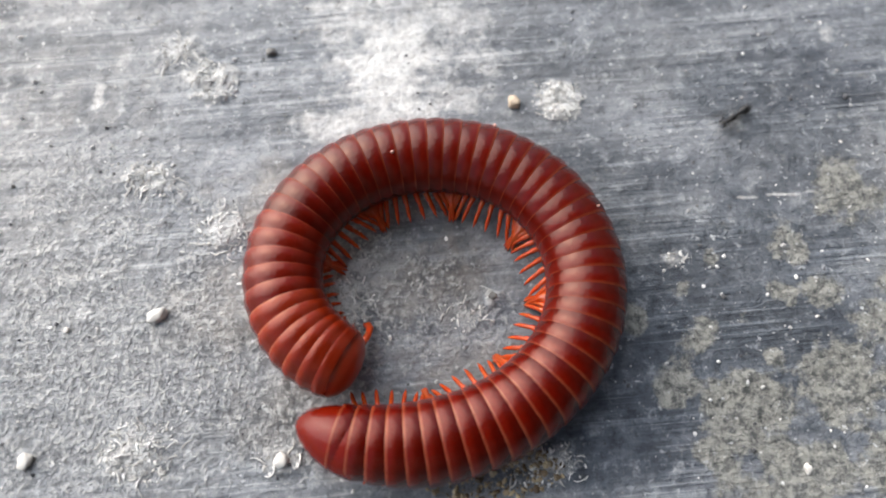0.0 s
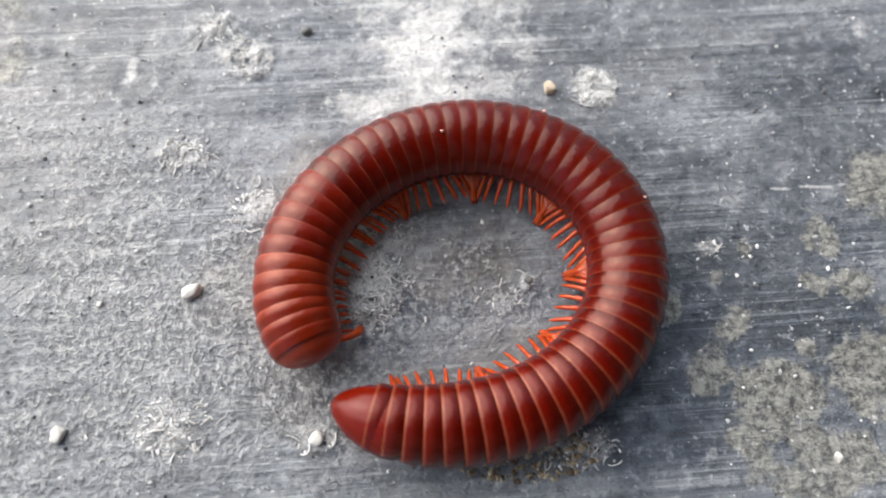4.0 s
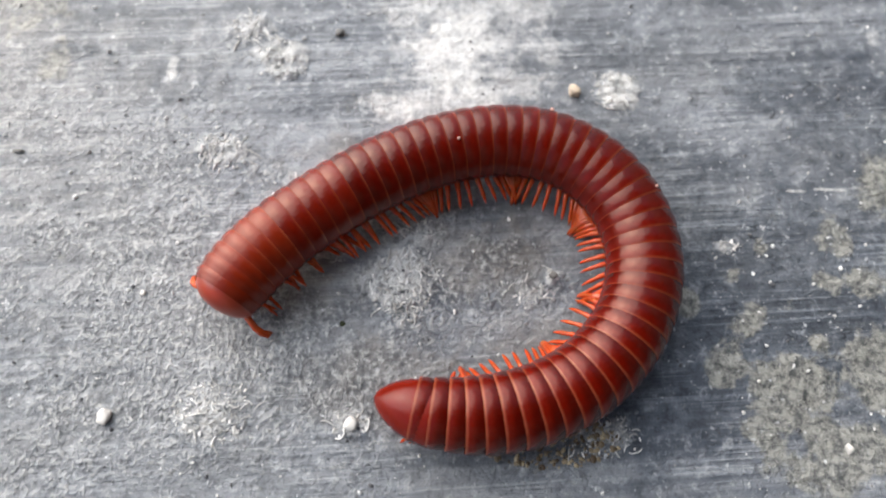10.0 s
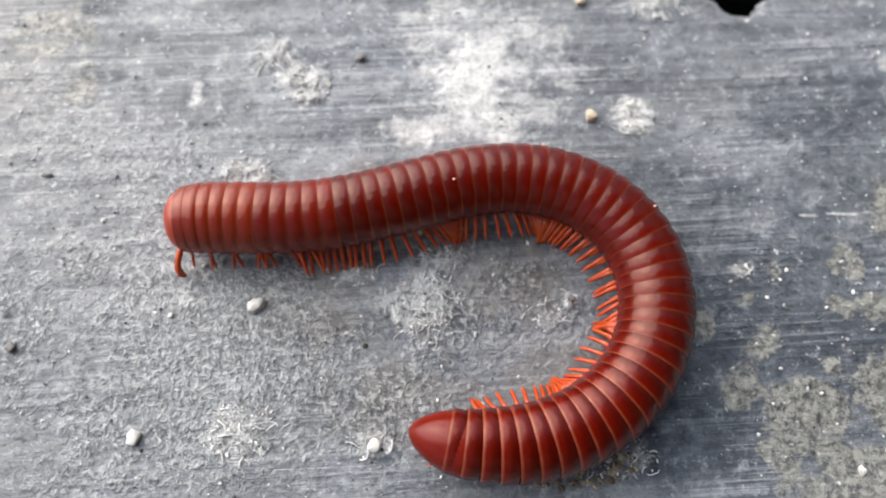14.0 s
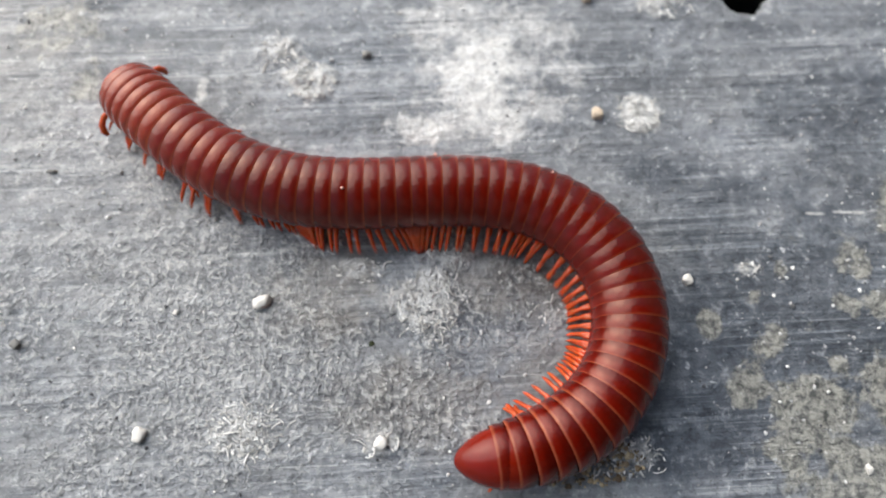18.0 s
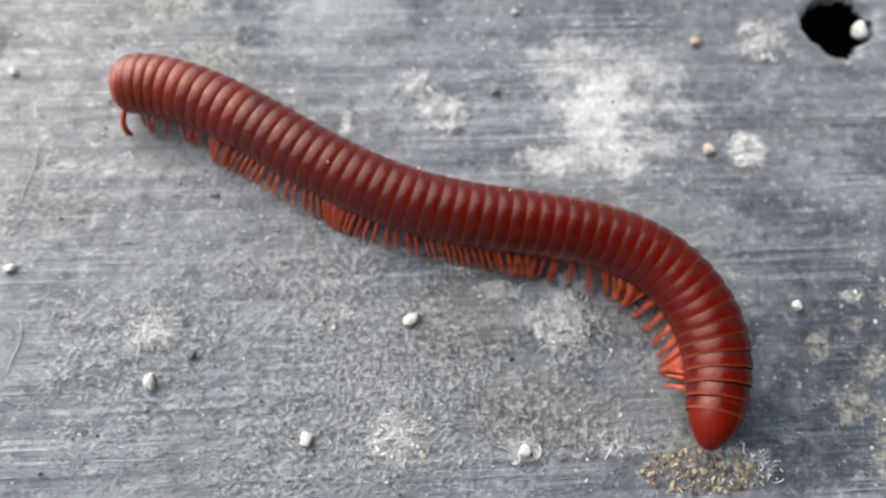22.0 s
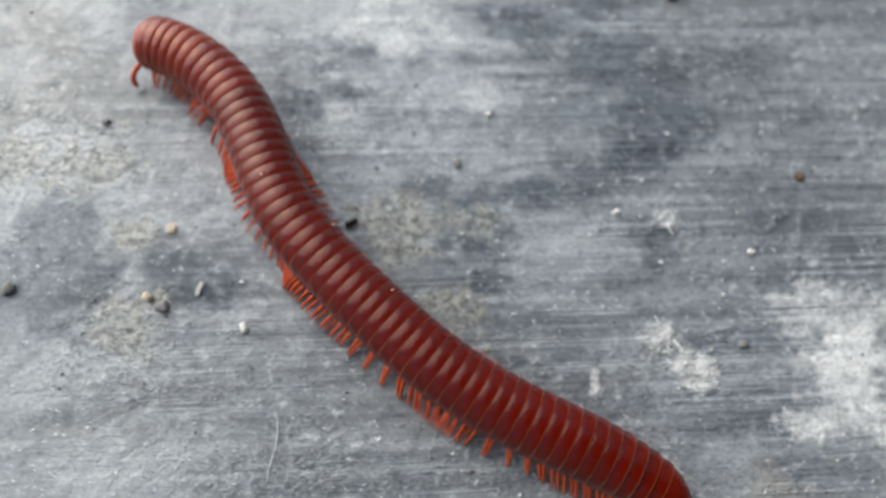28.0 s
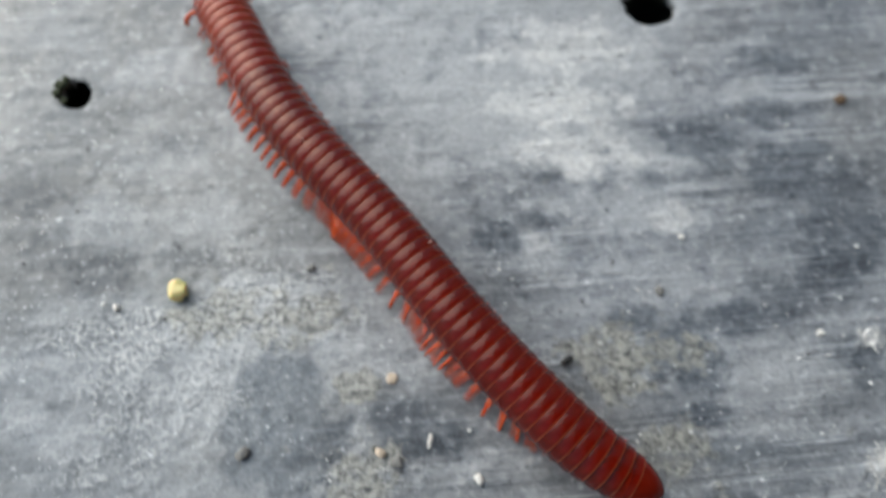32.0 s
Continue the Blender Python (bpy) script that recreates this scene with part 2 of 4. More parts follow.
MAT_PLASTER = plain("grey_plaster", (0.13, 0.125, 0.12), 0.85, 0.8, 6, 0.002)
MAT_PIT = plain("shade_black_lining", (0.030, 0.027, 0.024), 0.9, 0.5, 800, 0.0002)
MAT_BROWN = plain("brown_soil", (0.16, 0.10, 0.055), 0.8, 0.5, 1500, 0.0001)


# ---------------------------------------------------------------- mesh helpers
def part(name, bm, material, parent=None, label=""):
    me = bpy.data.meshes.new(name)
    bm.normal_update()
    bm.to_mesh(me)
    bm.free()
    me.polygons.foreach_set("use_smooth", [True] * len(me.polygons))
    me.materials.append(material)
    ob = new(name, me)
    ob.parent = parent
    return tagged(ob, label)


def share(name, me, parent, label=""):
    ob = new(name, me)
    ob.parent = parent
    return tagged(ob, label)


def lathe(profile, seg=36, squash=0.86, cap_a=False, cap_b=False):
    """Turns (x, r) round the x axis; the underside is flattened by squash."""
    bm = bmesh.new()
    rings = []
    for x, r in profile:
        ring = []
        for k in range(seg):
            a = 2 * math.pi * k / seg
            z = math.cos(a) * r
            ring.append(bm.verts.new((x, math.sin(a) * r, z if z > 0 else z * squash)))
        rings.append(ring)
    for a, b in zip(rings, rings[1:]):
        for k in range(seg):
            bm.faces.new((a[k], a[(k + 1) % seg], b[(k + 1) % seg], b[k]))
    if cap_a:
        bm.faces.new(rings[0][::-1])
    if cap_b:
        bm.faces.new(rings[-1])
    bmesh.ops.recalc_face_normals(bm, faces=bm.faces[:])
    return bm


def tube(points, radii, seg=8):
    bm = bmesh.new()
    pts = [Vector(p) for p in points]
    rings = []
    for i, (p, r) in enumerate(zip(pts, radii)):
        d = (pts[min(i + 1, len(pts) - 1)] - pts[max(i - 1, 0)]).normalized()
        u = d.cross(Vector((0.3, 0.2, 0.93))).normalized()
        v = d.cross(u)
        rings.append([bm.verts.new(p + r * (math.cos(2 * math.pi * k / seg) * u + math.sin(2 * math.pi * k / seg) * v)) for k in range(seg)])
    for a, b in zip(rings, rings[1:]):
        for k in range(seg):
            bm.faces.new((a[k], a[(k + 1) % seg], b[(k + 1) % seg], b[k]))
    bm.faces.new(rings[0][::-1])
    bm.faces.new(rings[-1])
    bmesh.ops.recalc_face_normals(bm, faces=bm.faces[:])
    return bm


def pebble_bm(rx, ry, rz, seed, facets=3, rough=0.28):
    bm = bmesh.new()
    bmesh.ops.create_icosphere(bm, subdivisions=facets, radius=1.0)
    off = Vector((seed * 3.7, seed * 1.9, seed * 5.1))
    for v in bm.verts:
        n = noise.noise(v.co * 1.3 + off) * rough * 1.6 + noise.noise(v.co * 3.1 + off) * rough * 0.5
        c = v.co * (1.0 + n)
        for ax in range(3):
            c[ax] = max(-0.8, min(0.8, c[ax])) if (seed + ax) % 2 else c[ax]
        v.co = Vector((c.x * rx, c.y * ry, c.z * rz))
    return bm


# ---------------------------------------------------------------- ground
def lattice(x, y, size, seed):
    """Smooth value noise, 0 to 1, with cells of that size."""
    rng = np.random.RandomState(seed)
    tab = rng.rand(256, 256)
    u, v = x / size + 40.3, y / size + 71.7
    i, j = np.floor(u).astype(int), np.floor(v).astype(int)
    a, b = u - i, v - j
    a, b = a * a * (3 - 2 * a), b * b * (3 - 2 * b)
    g = lambda p, q: tab[p % 256, q % 256]
    return (g(i, j) * (1 - a) + g(i + 1, j) * a) * (1 - b) + (g(i, j + 1) * (1 - a) + g(i + 1, j + 1) * a) * b


def fractal(x, y, size, seed, octaves=4):
    total, amp, norm = 0.0, 1.0, 0.0
    for k in range(octaves):
        total = total + amp * lattice(x, y, size / 2 ** k, seed + k)
        norm, amp = norm + amp, amp * 0.55
    return total / norm


def smooth(a, b, v):
    t = np.clip((v - a) / (b - a), 0, 1)
    return t * t * (3 - 2 * t)


def blots(x, y, spots, seed, ragged=0.9):
    """Ragged stains and patches of painted light: (x, y, half width, half depth, strength) in millimetres."""
    out = np.zeros_like(x)
    n1 = fractal(x, y, 3.2, seed, 4) - 0.5
    n2 = fractal(x, y, 0.9, seed + 9, 3) - 0.5
    for cx, cy, rx, ry, s in spots:
        near = (abs(x - cx) < 2.2 * rx + 1) & (abs(y - cy) < 2.2 * ry + 1)
        d = np.hypot((x[near] - cx) / rx, (y[near] - cy) / ry) + ragged * 1.5 * n1[near] + ragged * 0.8 * n2[near]
        out[near] = np.maximum(out[near], s * smooth(1.25, 0.35, d))
    return out


# lime stains; the one near (-4, 36) is also whitened for glare
LIME = [(-29.9, 33.5, 0.6, 1.3, 0.7), (36.1, 40.4, 0.9, 1.2, 0.6), (26.5, 23.8, 1.8, 0.16, 0.9), (29.3, 24.2, 1.8, 0.16, 0.9), (31.8, 24.6, 1.4, 0.14, 0.8),
        (-3.7, 36.5, 5.4, 6.2, 1.0), (-3.0, 35, 8, 8, 0.45), (-6.4, 41, 4, 3, 0.6), (-2, 30.5, 4.5, 1.6, 0.7), (-41.3, 64, 3.5, 2.6, 0.42), (-51.8, 72, 8, 4.5, 0.58),
        (-52.3, 86, 10, 5, 0.56), (-53.5, 77.5, 9, 4.5, 0.55), (-57.1, 61.1, 2.2, 2.0, 0.4), (-1, 24, 1, 1, 0.2), (-8.5, 30.5, 4.5, 2.2, 0.75), (-3.5, 31.5, 6, 2.6, 0.7), (0.5, 34, 5, 3, 0.6), (-8, 39, 3.5, 5, 0.5), (0, 38.5, 7, 6, 0.5), (-4, 43, 7, 4, 0.55)]
CRUST = [(19.8, 18.4, 1.2, 0.9, 0.55), (4.5, 15.1, 0.8, 0.8, 0.6), (-23.2, 37.9, 2.0, 1.6, 0.7), (-19.5, 34.4, 2.1, 2.1, 0.85), (-21.3, 36.0, 1.5, 1.5, 0.6), (-21.8, 50.7, 1.9, 1.1, 0.6), (10.6, 33.1, 2.2, 2.3, 0.95), (-24.1, 25.2, 2.6, 1.9, 0.7), (-17.6, 20.4, 2.2, 2.4, 0.8), (-22.1, 3.1, 3.4, 2.4, 0.75),
         (7.9, 2.3, 3.4, 1.8, 0.5), (13.8, 46.7, 2.8, 2.6, 0.85), (-44.9, 10.9, 2.4, 2.0, 0.85), (-8, 13.9, 3.0, 3.4, 0.8), (-6.5, 18.5, 1.8, 1.4, 0.5),
         (-14.2, 16.8, 2.4, 1.2, 0.7), (2.2, 13.5, 2.2, 1.2, 0.5), (-11.4, 2.5, 1.6, 1.2, 0.55), (-2.5, 3.5, 2.4, 1.0, 0.4)]
CREAM = [(31, 8, 5, 4, 0.62), (35.5, 14, 3, 4, 0.58), (25, 0, 5, 2.5, 0.6), (34, 2, 4.5, 3, 0.62), (21, 12, 1.8, 1.6, 0.5), (28, 15.5, 1.6, 1.4, 0.5),
         (20, 16, 0.9, 0.8, 0.7), (22.5, 18.6, 0.8, 1.2, 0.7), (26.5, 10.5, 1.3, 1.0, 0.7), (33, 10, 2.2, 1.4, 0.7), (20.8, 3.2, 1.6, 1.2, 0.7), (24.2, 6.5, 4.5, 2.8, 0.8), (18.7, 8.2, 1.8, 2.2, 0.75), (27.8, 2.3, 5, 2.6, 0.8), (29.4, 19.8, 1.6, 1.8, 0.6),
         (31.4, 15.5, 2.2, 1.6, 0.65), (35, 25, 2.6, 3.5, 0.7), (16.1, 13.6, 1.3, 1.7, 0.6), (2, 3.8, 5, 2.2, 0.5),
         (-49.3, 47.6, 6, 4.5, 0.55), (-42.8, 49, 4, 3, 0.45), (-40.5, 33, 1.5, 3.4, 0.6), (-44, 39, 5, 3.5, 0.5),
         (-74.8, 44.7, 2.6, 2.2, 0.85), (-74, 35.6, 4, 5, 0.6), (-81.7, 52, 6, 4, 0.7), (-90, 51.7, 4.5, 3.2, 0.7)]
# pale concrete, in places brightened further to paint in sky glare
PALE_GLARE = [(-101.7, 46.4, 10, 7, 0.45), (-86, 33, 16, 8, 0.45), (-60, 12, 7, 6, 0.4), (-70, 22, 9, 7, 0.5), (-92, 62, 8, 4, 0.4), (-98, 70, 7, 5, 0.35),
          (-85, 74, 7, 7, 0.7), (-26, 36, 6, 3, 0.25), (-36, 40, 5, 4, 0.45), (-30, 80, 6, 3, 0.45), (-15, 60, 5, 3, 0.35), (-86, 45, 14, 10, 0.65),
          (-70, 52, 6, 8, 0.45), (-50, 90, 16, 8, 0.6), (-26, 12, 12, 10, 0.25), (-66, 74, 9, 8, 0.45)]
# wet stains, and painted shade: inside the curl at (1, 19), lower right
DAMP_AND_SHADE = [(24, 14, 14, 13, 0.9), (31, 31, 9, 10, 0.5), (12, 5, 9, 6, 0.6), (14, 38, 9, 3, 0.35), (-82.0, 40.8, 6.0, 8.6, 1.0), (-68.3, 40.3, 5.5, 3.2, 0.8), (-57.3, 69.5, 3.0, 1.4, 0.3), (-41.1, 48, 4.5, 3, 0.7),
        (-27.1, 70.4, 8, 5, 0.75), (-21.7, 63, 9, 5, 0.7), (-102.3, 56.2, 5, 3.5, 0.6), (-93, 58, 5, 2.2, 0.5), (-56, 68.6, 2.5, 1.6, 0.3),
        (-41.5, 50.4, 4, 1.0, 0.6), (-38.2, 34.7, 6, 1.2, 0.6), (-1.3, 41.8, 3, 4, 0.4), (16, 22, 8, 8, 0.5), (12, 27, 6, 2, 0.5), (1, 19, 5, 5, 0.5),
        (26, 34, 7, 5, 0.5), (-83.6, 45, 4, 3, 0.4), (-30, 56, 6, 3, 0.4)]
GRITTY = [(-26, 10, 16, 15, 0.8), (-6, 14, 8, 7, 0.9), (-30, 24, 9, 6, 0.6), (-44, 10, 12, 9, 0.7), (-12, 6, 10, 5, 0.8), (-84, 54, 10, 5, 0.7),
          (-97, 44, 8, 7, 0.6), (-74, 34, 8, 5, 0.5), (-60, 22, 9, 8, 0.4), (-22, 36, 6, 3, 0.5), (3, 12, 4, 4, 0.5), (-40, 28, 6, 6, 0.4)]
# tan ground, with red light bounced off the animal put into its colour
TAN_BOUNCE = [(-13, 23, 6, 4, 0.6), (-2, 17, 7, 5, 0.5), (-17, 14, 5, 4, 0.5), (2, 9, 6, 4, 0.4), (-8, 6, 8, 4, 0.4)]
DAMP_AND_SHADE += [(-36.7, 72.9, 6.1, 4.4, 0.8), (-25.3, 85.0, 6.5, 2.5, 0.6), (-23.5, 68.3, 6.7, 3.9, 0.6), (-41.7, 47.4, 4.2, 3.5, 0.85), (-47.1, 52.6, 3.6, 1.7, 0.7), (-61.2, 61.0, 2.9, 2.6, 0.7),
         (-24.1, 58.2, 5.8, 2.6, 0.6), (-57.2, 68.9, 3.8, 1.5, 0.3), (-71.3, 42.2, 4.1, 2.1, 0.6)]
DAMP_AND_SHADE += [(-110.1, 64.7, 4.6, 3.9, 0.5), (-107.1, 57.9, 3.4, 4.3, 0.5), (-97.0, 70.9, 5.4, 1.9, 0.45), (-40.3, 42.6, 2.9, 1.6, 0.7), (-56.2, 63.2, 3.7, 1.2, 0.5), (-29.3, 77.7, 4.2, 3.1, 0.6),
         (-36.2, 52.8, 7.4, 2.5, 0.6), (-23.6, 48.2, 3.7, 3.6, 0.6), (-43.1, 68.4, 2.6, 2.1, 0.5), (-37.0, 39.1, 6.9, 2.2, 0.5), (-85.1, 36.1, 3.1, 2.0, 0.5)]
PALE_GLARE += [(-52.9, 77.4, 10.1, 5.2, 0.7), (-72.8, 85.8, 14.9, 6.2, 0.8), (-100.1, 79.8, 6.9, 3.3, 0.5), (-101.4, 61.1, 6.3, 3.5, 0.45), (-84.6, 54.2, 7.4, 2.4, 0.7), (-46.8, 87.2, 9.2, 4.8, 0.6),
           (-79.7, 50.2, 3.4, 3.4, 0.5), (-66.1, 76.1, 7.8, 5.1, 0.6), (-56.4, 59.2, 3.7, 3.8, 0.5), (-103.3, 40.5, 6.7, 3.1, 0.5), (-92.6, 38.5, 6.3, 2.0, 0.5), (-44.5, 60.9, 3.8, 3.3, 0.4)]
GRITTY += [(-96.8, 49.3, 10.4, 3.4, 0.9), (-86.0, 51.8, 6.8, 3.5, 0.8), (-96.0, 43.8, 10.7, 2.7, 0.6)]
# broad weak patches that paint in the dimming towards the view's sides
DAMP_AND_SHADE += [(-10, 62, 12, 22, 0.3), (-16, 52, 8, 9, 0.22), (-40, 7, 17, 9, 0.25), (-62, 15, 14, 12, 0.25), (-92, 34, 18, 10, 0.26), (-106, 56, 12, 28, 0.32), (-24, 48, 10, 8, 0.2), (-24, 64, 10, 12, 0.26), (2, 52, 16, 10, 0.26)]
# far side: glare off the slab, put into the colour over pale ground
PALE_GLARE += [(-50, 82, 12, 8, 0.8), (-64, 90, 12, 6, 0.7), (-44, 72, 7, 4, 0.6), (-62, 78, 20, 12, 0.85), (-48, 65, 11, 5, 0.6), (-74, 67, 10, 7, 0.6), (-42, 57, 12, 6, 0.5), (-34, 46, 10, 5, 0.35)]
HOLES = [(22.7, 49.7, 4.6, 3.9, 15), (-108.2, 76.8, 1.6, 1.75, 12), (-41.4, 92.7, 3.3, 2.9, 15)]


def pit_edge(x, y, cx, cy, rx, ry):
    return np.hypot((x - cx) / rx, (y - cy) / ry) + (fractal(x, y, 2.6, 133, 2) - 0.5) * 0.6


def ground_relief(x, y):
    """Height of the slab in millimetres."""
    c, s = math.cos(radians(6)), math.sin(radians(6))
    u, v = x * c + y * s, -x * s + y * c
    h = 0.10 * (fractal(x, y, 9.0, 11) - 0.5) + 0.15 * (fractal(u / 20, v, 0.7, 31, 3) - 0.5) + 0.16 * (fractal(x, y, 1.3, 51, 2) - 0.5)
    crust = blots(x, y, CRUST, 71)
    h = h + crust * (0.12 + 0.75 * np.abs(fractal(x, y, 1.1, 91, 2) - 0.5) * 2)
    h = h + 0.10 * blots(x, y, LIME, 72) * lattice(x, y, 0.8, 95)
    h = h + 0.05 * blots(x, y, CREAM, 73)
    for cx, cy, rx, ry, depth in HOLES:
        near = (abs(x - cx) < 3 * rx) & (abs(y - cy) < 3 * ry)
        d = pit_edge(x[near], y[near], cx, cy, rx, ry)
        h[near] = h[near] - 1.4 * smooth(1.0, 0.86, d) - 0.2 * smooth(1.3, 1.0, d)
    return h


def spread(lo, hi, step):
    mid = np.arange(lo, hi + step / 2, step)
    return np.concatenate([[-25000, -4000, -900, -320, lo - 40, lo - 6], mid, [hi + 6, hi + 40, 420, 1100, 4000, 25000]])


def ground():
    xs, ys = spread(-128, 52, 0.3), spread(-10, 108, 0.3)
    X, Y = np.meshgrid(xs, ys)
    x, y = X.ravel(), Y.ravel()
    inside = (x > -129) & (x < 53) & (y > -11) & (y < 109)
    z = np.zeros_like(x)
    z[inside] = ground_relief(x[inside], y[inside])
    w, hgt = len(xs), len(ys)
    idx = np.arange(w * hgt).reshape(hgt, w)
    quads = np.stack([idx[:-1, :-1], idx[:-1, 1:], idx[1:, 1:], idx[1:, :-1]], -1).reshape(-1, 4)
    shaft = np.ones_like(x)
    for cx, cy, rx, ry, depth in HOLES:
        shaft = np.where((abs(x - cx) < 3 * rx) & (abs(y - cy) < 3 * ry), np.minimum(shaft, pit_edge(x, y, cx, cy, rx, ry) - 0.86), shaft)
    quads = quads[shaft[quads].min(1) > 0]
    me = bpy.data.meshes.new("ground")
    me.vertices.add(len(x))
    me.vertices.foreach_set("co", (np.stack([x, y, z], -1) * MM).ravel())
    me.loops.add(quads.size)
    me.loops.foreach_set("vertex_index", quads.ravel().astype(np.int32))
    me.polygons.add(len(quads))
    me.polygons.foreach_set("loop_start", np.arange(0, quads.size, 4, dtype=np.int32))
    me.polygons.foreach_set("use_smooth", np.ones(len(quads), bool))
    me.update()
    for name, value in (("lime", np.maximum(blots(x, y, LIME, 72), 0.9 * blots(x, y, CRUST, 71))),
                        ("cream", blots(x, y, CREAM, 73)), ("pale", blots(x, y, PALE_GLARE, 77)), ("gritty", blots(x, y, GRITTY, 79, 1.2)), ("damp_shade", blots(x, y, DAMP_AND_SHADE, 75, 0.7)), ("tan", blots(x, y, TAN_BOUNCE, 78, 1.1)), ("worn", 0.8 * smooth(-66, -92, x + 0.25 * (y - 55) + 16 * (fractal(x, y, 16, 141) - 0.5)))):
        a = me.attributes.new(name, "FLOAT", "POINT")
        a.data.foreach_set("value", np.clip(value, 0, 1).astype(np.float32))
    me.materials.append(MAT_GROUND)
    slab = tagged(new("ground", me), "weathered grey concrete slab with trowel streaks, pale lime stains and pits", "ground", kind="structure")
    # each pit widens below its mouth; near-black colour paints in its shade
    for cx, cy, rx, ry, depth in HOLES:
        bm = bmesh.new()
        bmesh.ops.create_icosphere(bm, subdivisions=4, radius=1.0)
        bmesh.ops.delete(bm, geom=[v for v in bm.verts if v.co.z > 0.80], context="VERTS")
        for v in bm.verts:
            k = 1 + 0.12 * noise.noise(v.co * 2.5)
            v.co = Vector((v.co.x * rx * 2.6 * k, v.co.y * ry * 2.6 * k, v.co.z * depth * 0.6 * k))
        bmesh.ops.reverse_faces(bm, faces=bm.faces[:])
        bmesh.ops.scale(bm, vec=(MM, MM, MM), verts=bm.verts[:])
        pit = part("pit", bm, MAT_PIT, slab, "hollow under a pit's mouth, coloured near black for its shade")
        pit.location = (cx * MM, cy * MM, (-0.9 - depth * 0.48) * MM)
    return slab


def ground_z(x, y):
    return float(ground_relief(np.array([float(x)]), np.array([float(y)]))[0])


ground()


def nuggets(rng, spots, name, mat, label, category, kind="", long=1.0, extra=None):
    """Many tiny rough grains joined into one mesh: (x, y, size) in millimetres."""
    src = bmesh.new()
    bmesh.ops.create_icosphere(src, subdivisions=1, radius=1.0)
    shape = np.array([v.co[:] for v in src.verts])
    tris = np.array([[v.index for v in f.verts] for f in src.faces])
    src.free()
    n, k = len(spots), len(shape)
    z = ground_relief(spots[:, 0].copy(), spots[:, 1].copy())
    stretch = rng.uniform(0.6, 1.3, (n, 1, 3)) * (1 + rng.uniform(-0.28, 0.28, (n, k, 1)))
    turn = rng.uniform(0, 2 * math.pi, (n, 1))
    stretch[..., 0] *= rng.uniform(1.0, long, (n, 1))
    p = shape[None] * stretch * spots[:, 2][:, None, None]
    x = p[..., 0] * np.cos(turn) - p[..., 1] * np.sin(turn) + spots[:, 0][:, None]
    y = p[..., 0] * np.sin(turn) + p[..., 1] * np.cos(turn) + spots[:, 1][:, None]
    co = np.stack([x, y, p[..., 2] * 0.8 + (z + spots[:, 2] * 0.35)[:, None]], -1).reshape(-1, 3) * MM
    faces = (tris[None] + (np.arange(n) * k)[:, None, None]).reshape(-1, 3)
    co, faces = co.tolist(), faces.tolist()
    if extra:
        faces += [[a + len(co) for a in f] for f in extra[1]]
        co += extra[0]
    me = bpy.data.meshes.new(name)
    me.from_pydata(co, [], faces)
    me.materials.append(mat)
    return tagged(new(name, me), label, category, kind=kind)


def curls(rng, cx, cy, rx, ry, n):
    """Small curled strands of lime, lying on the slab, as vertices and faces."""
    co, faces = [], []
    r, a = np.sqrt(rng.rand(n)) * 0.95, rng.rand(n) * 2 * math.pi
    xs, ys = cx + rx * r * np.cos(a), cy + ry * r * np.sin(a)
    heights = ground_relief(xs.copy(), ys.copy())
    for k in range(n):
        x, y = float(xs[k]), float(ys[k])
        base = float(heights[k])
        turn, step, curl, thick = rng.rand() * 6.28, 0.10 + 0.10 * rng.rand(), rng.uniform(-0.4, 0.4), 0.035 + 0.05 * rng.rand()
        for q in range(8):
            z = base + thick * 0.5 + 0.12 * math.sin(math.pi * q / 7) * rng.rand()
            w = thick * (0.5 if q in (0, 7) else 1.0)
            for e in range(5):
                c = 2 * math.pi * e / 5
                co.append(((x - math.sin(turn) * w * math.cos(c)) * MM, (y + math.cos(turn) * w * math.cos(c)) * MM, (z + w * math.sin(c)) * MM))
            if q:
                b = len(co) - 10
                faces += [[b + e, b + (e + 1) % 5, b + 5 + (e + 1) % 5, b + 5 + e] for e in range(5)]
            x, y, turn = x + math.cos(turn) * step, y + math.sin(turn) * step, turn + curl + rng.uniform(-0.2, 0.2)
    return co, faces


def grit_material(name, lo, hi):
    m = Mat(name, rough=0.45)
    g = m.t.nodes.new("ShaderNodeNewGeometry")
    m.color(m.mix(m.ramp(g.outputs["Random Per Island"], (0.15, 0), (0.9, 1)), lo, hi))
    return m.bump(m.noise(3000, 3, 0.6), 0.00005, 0.7).m


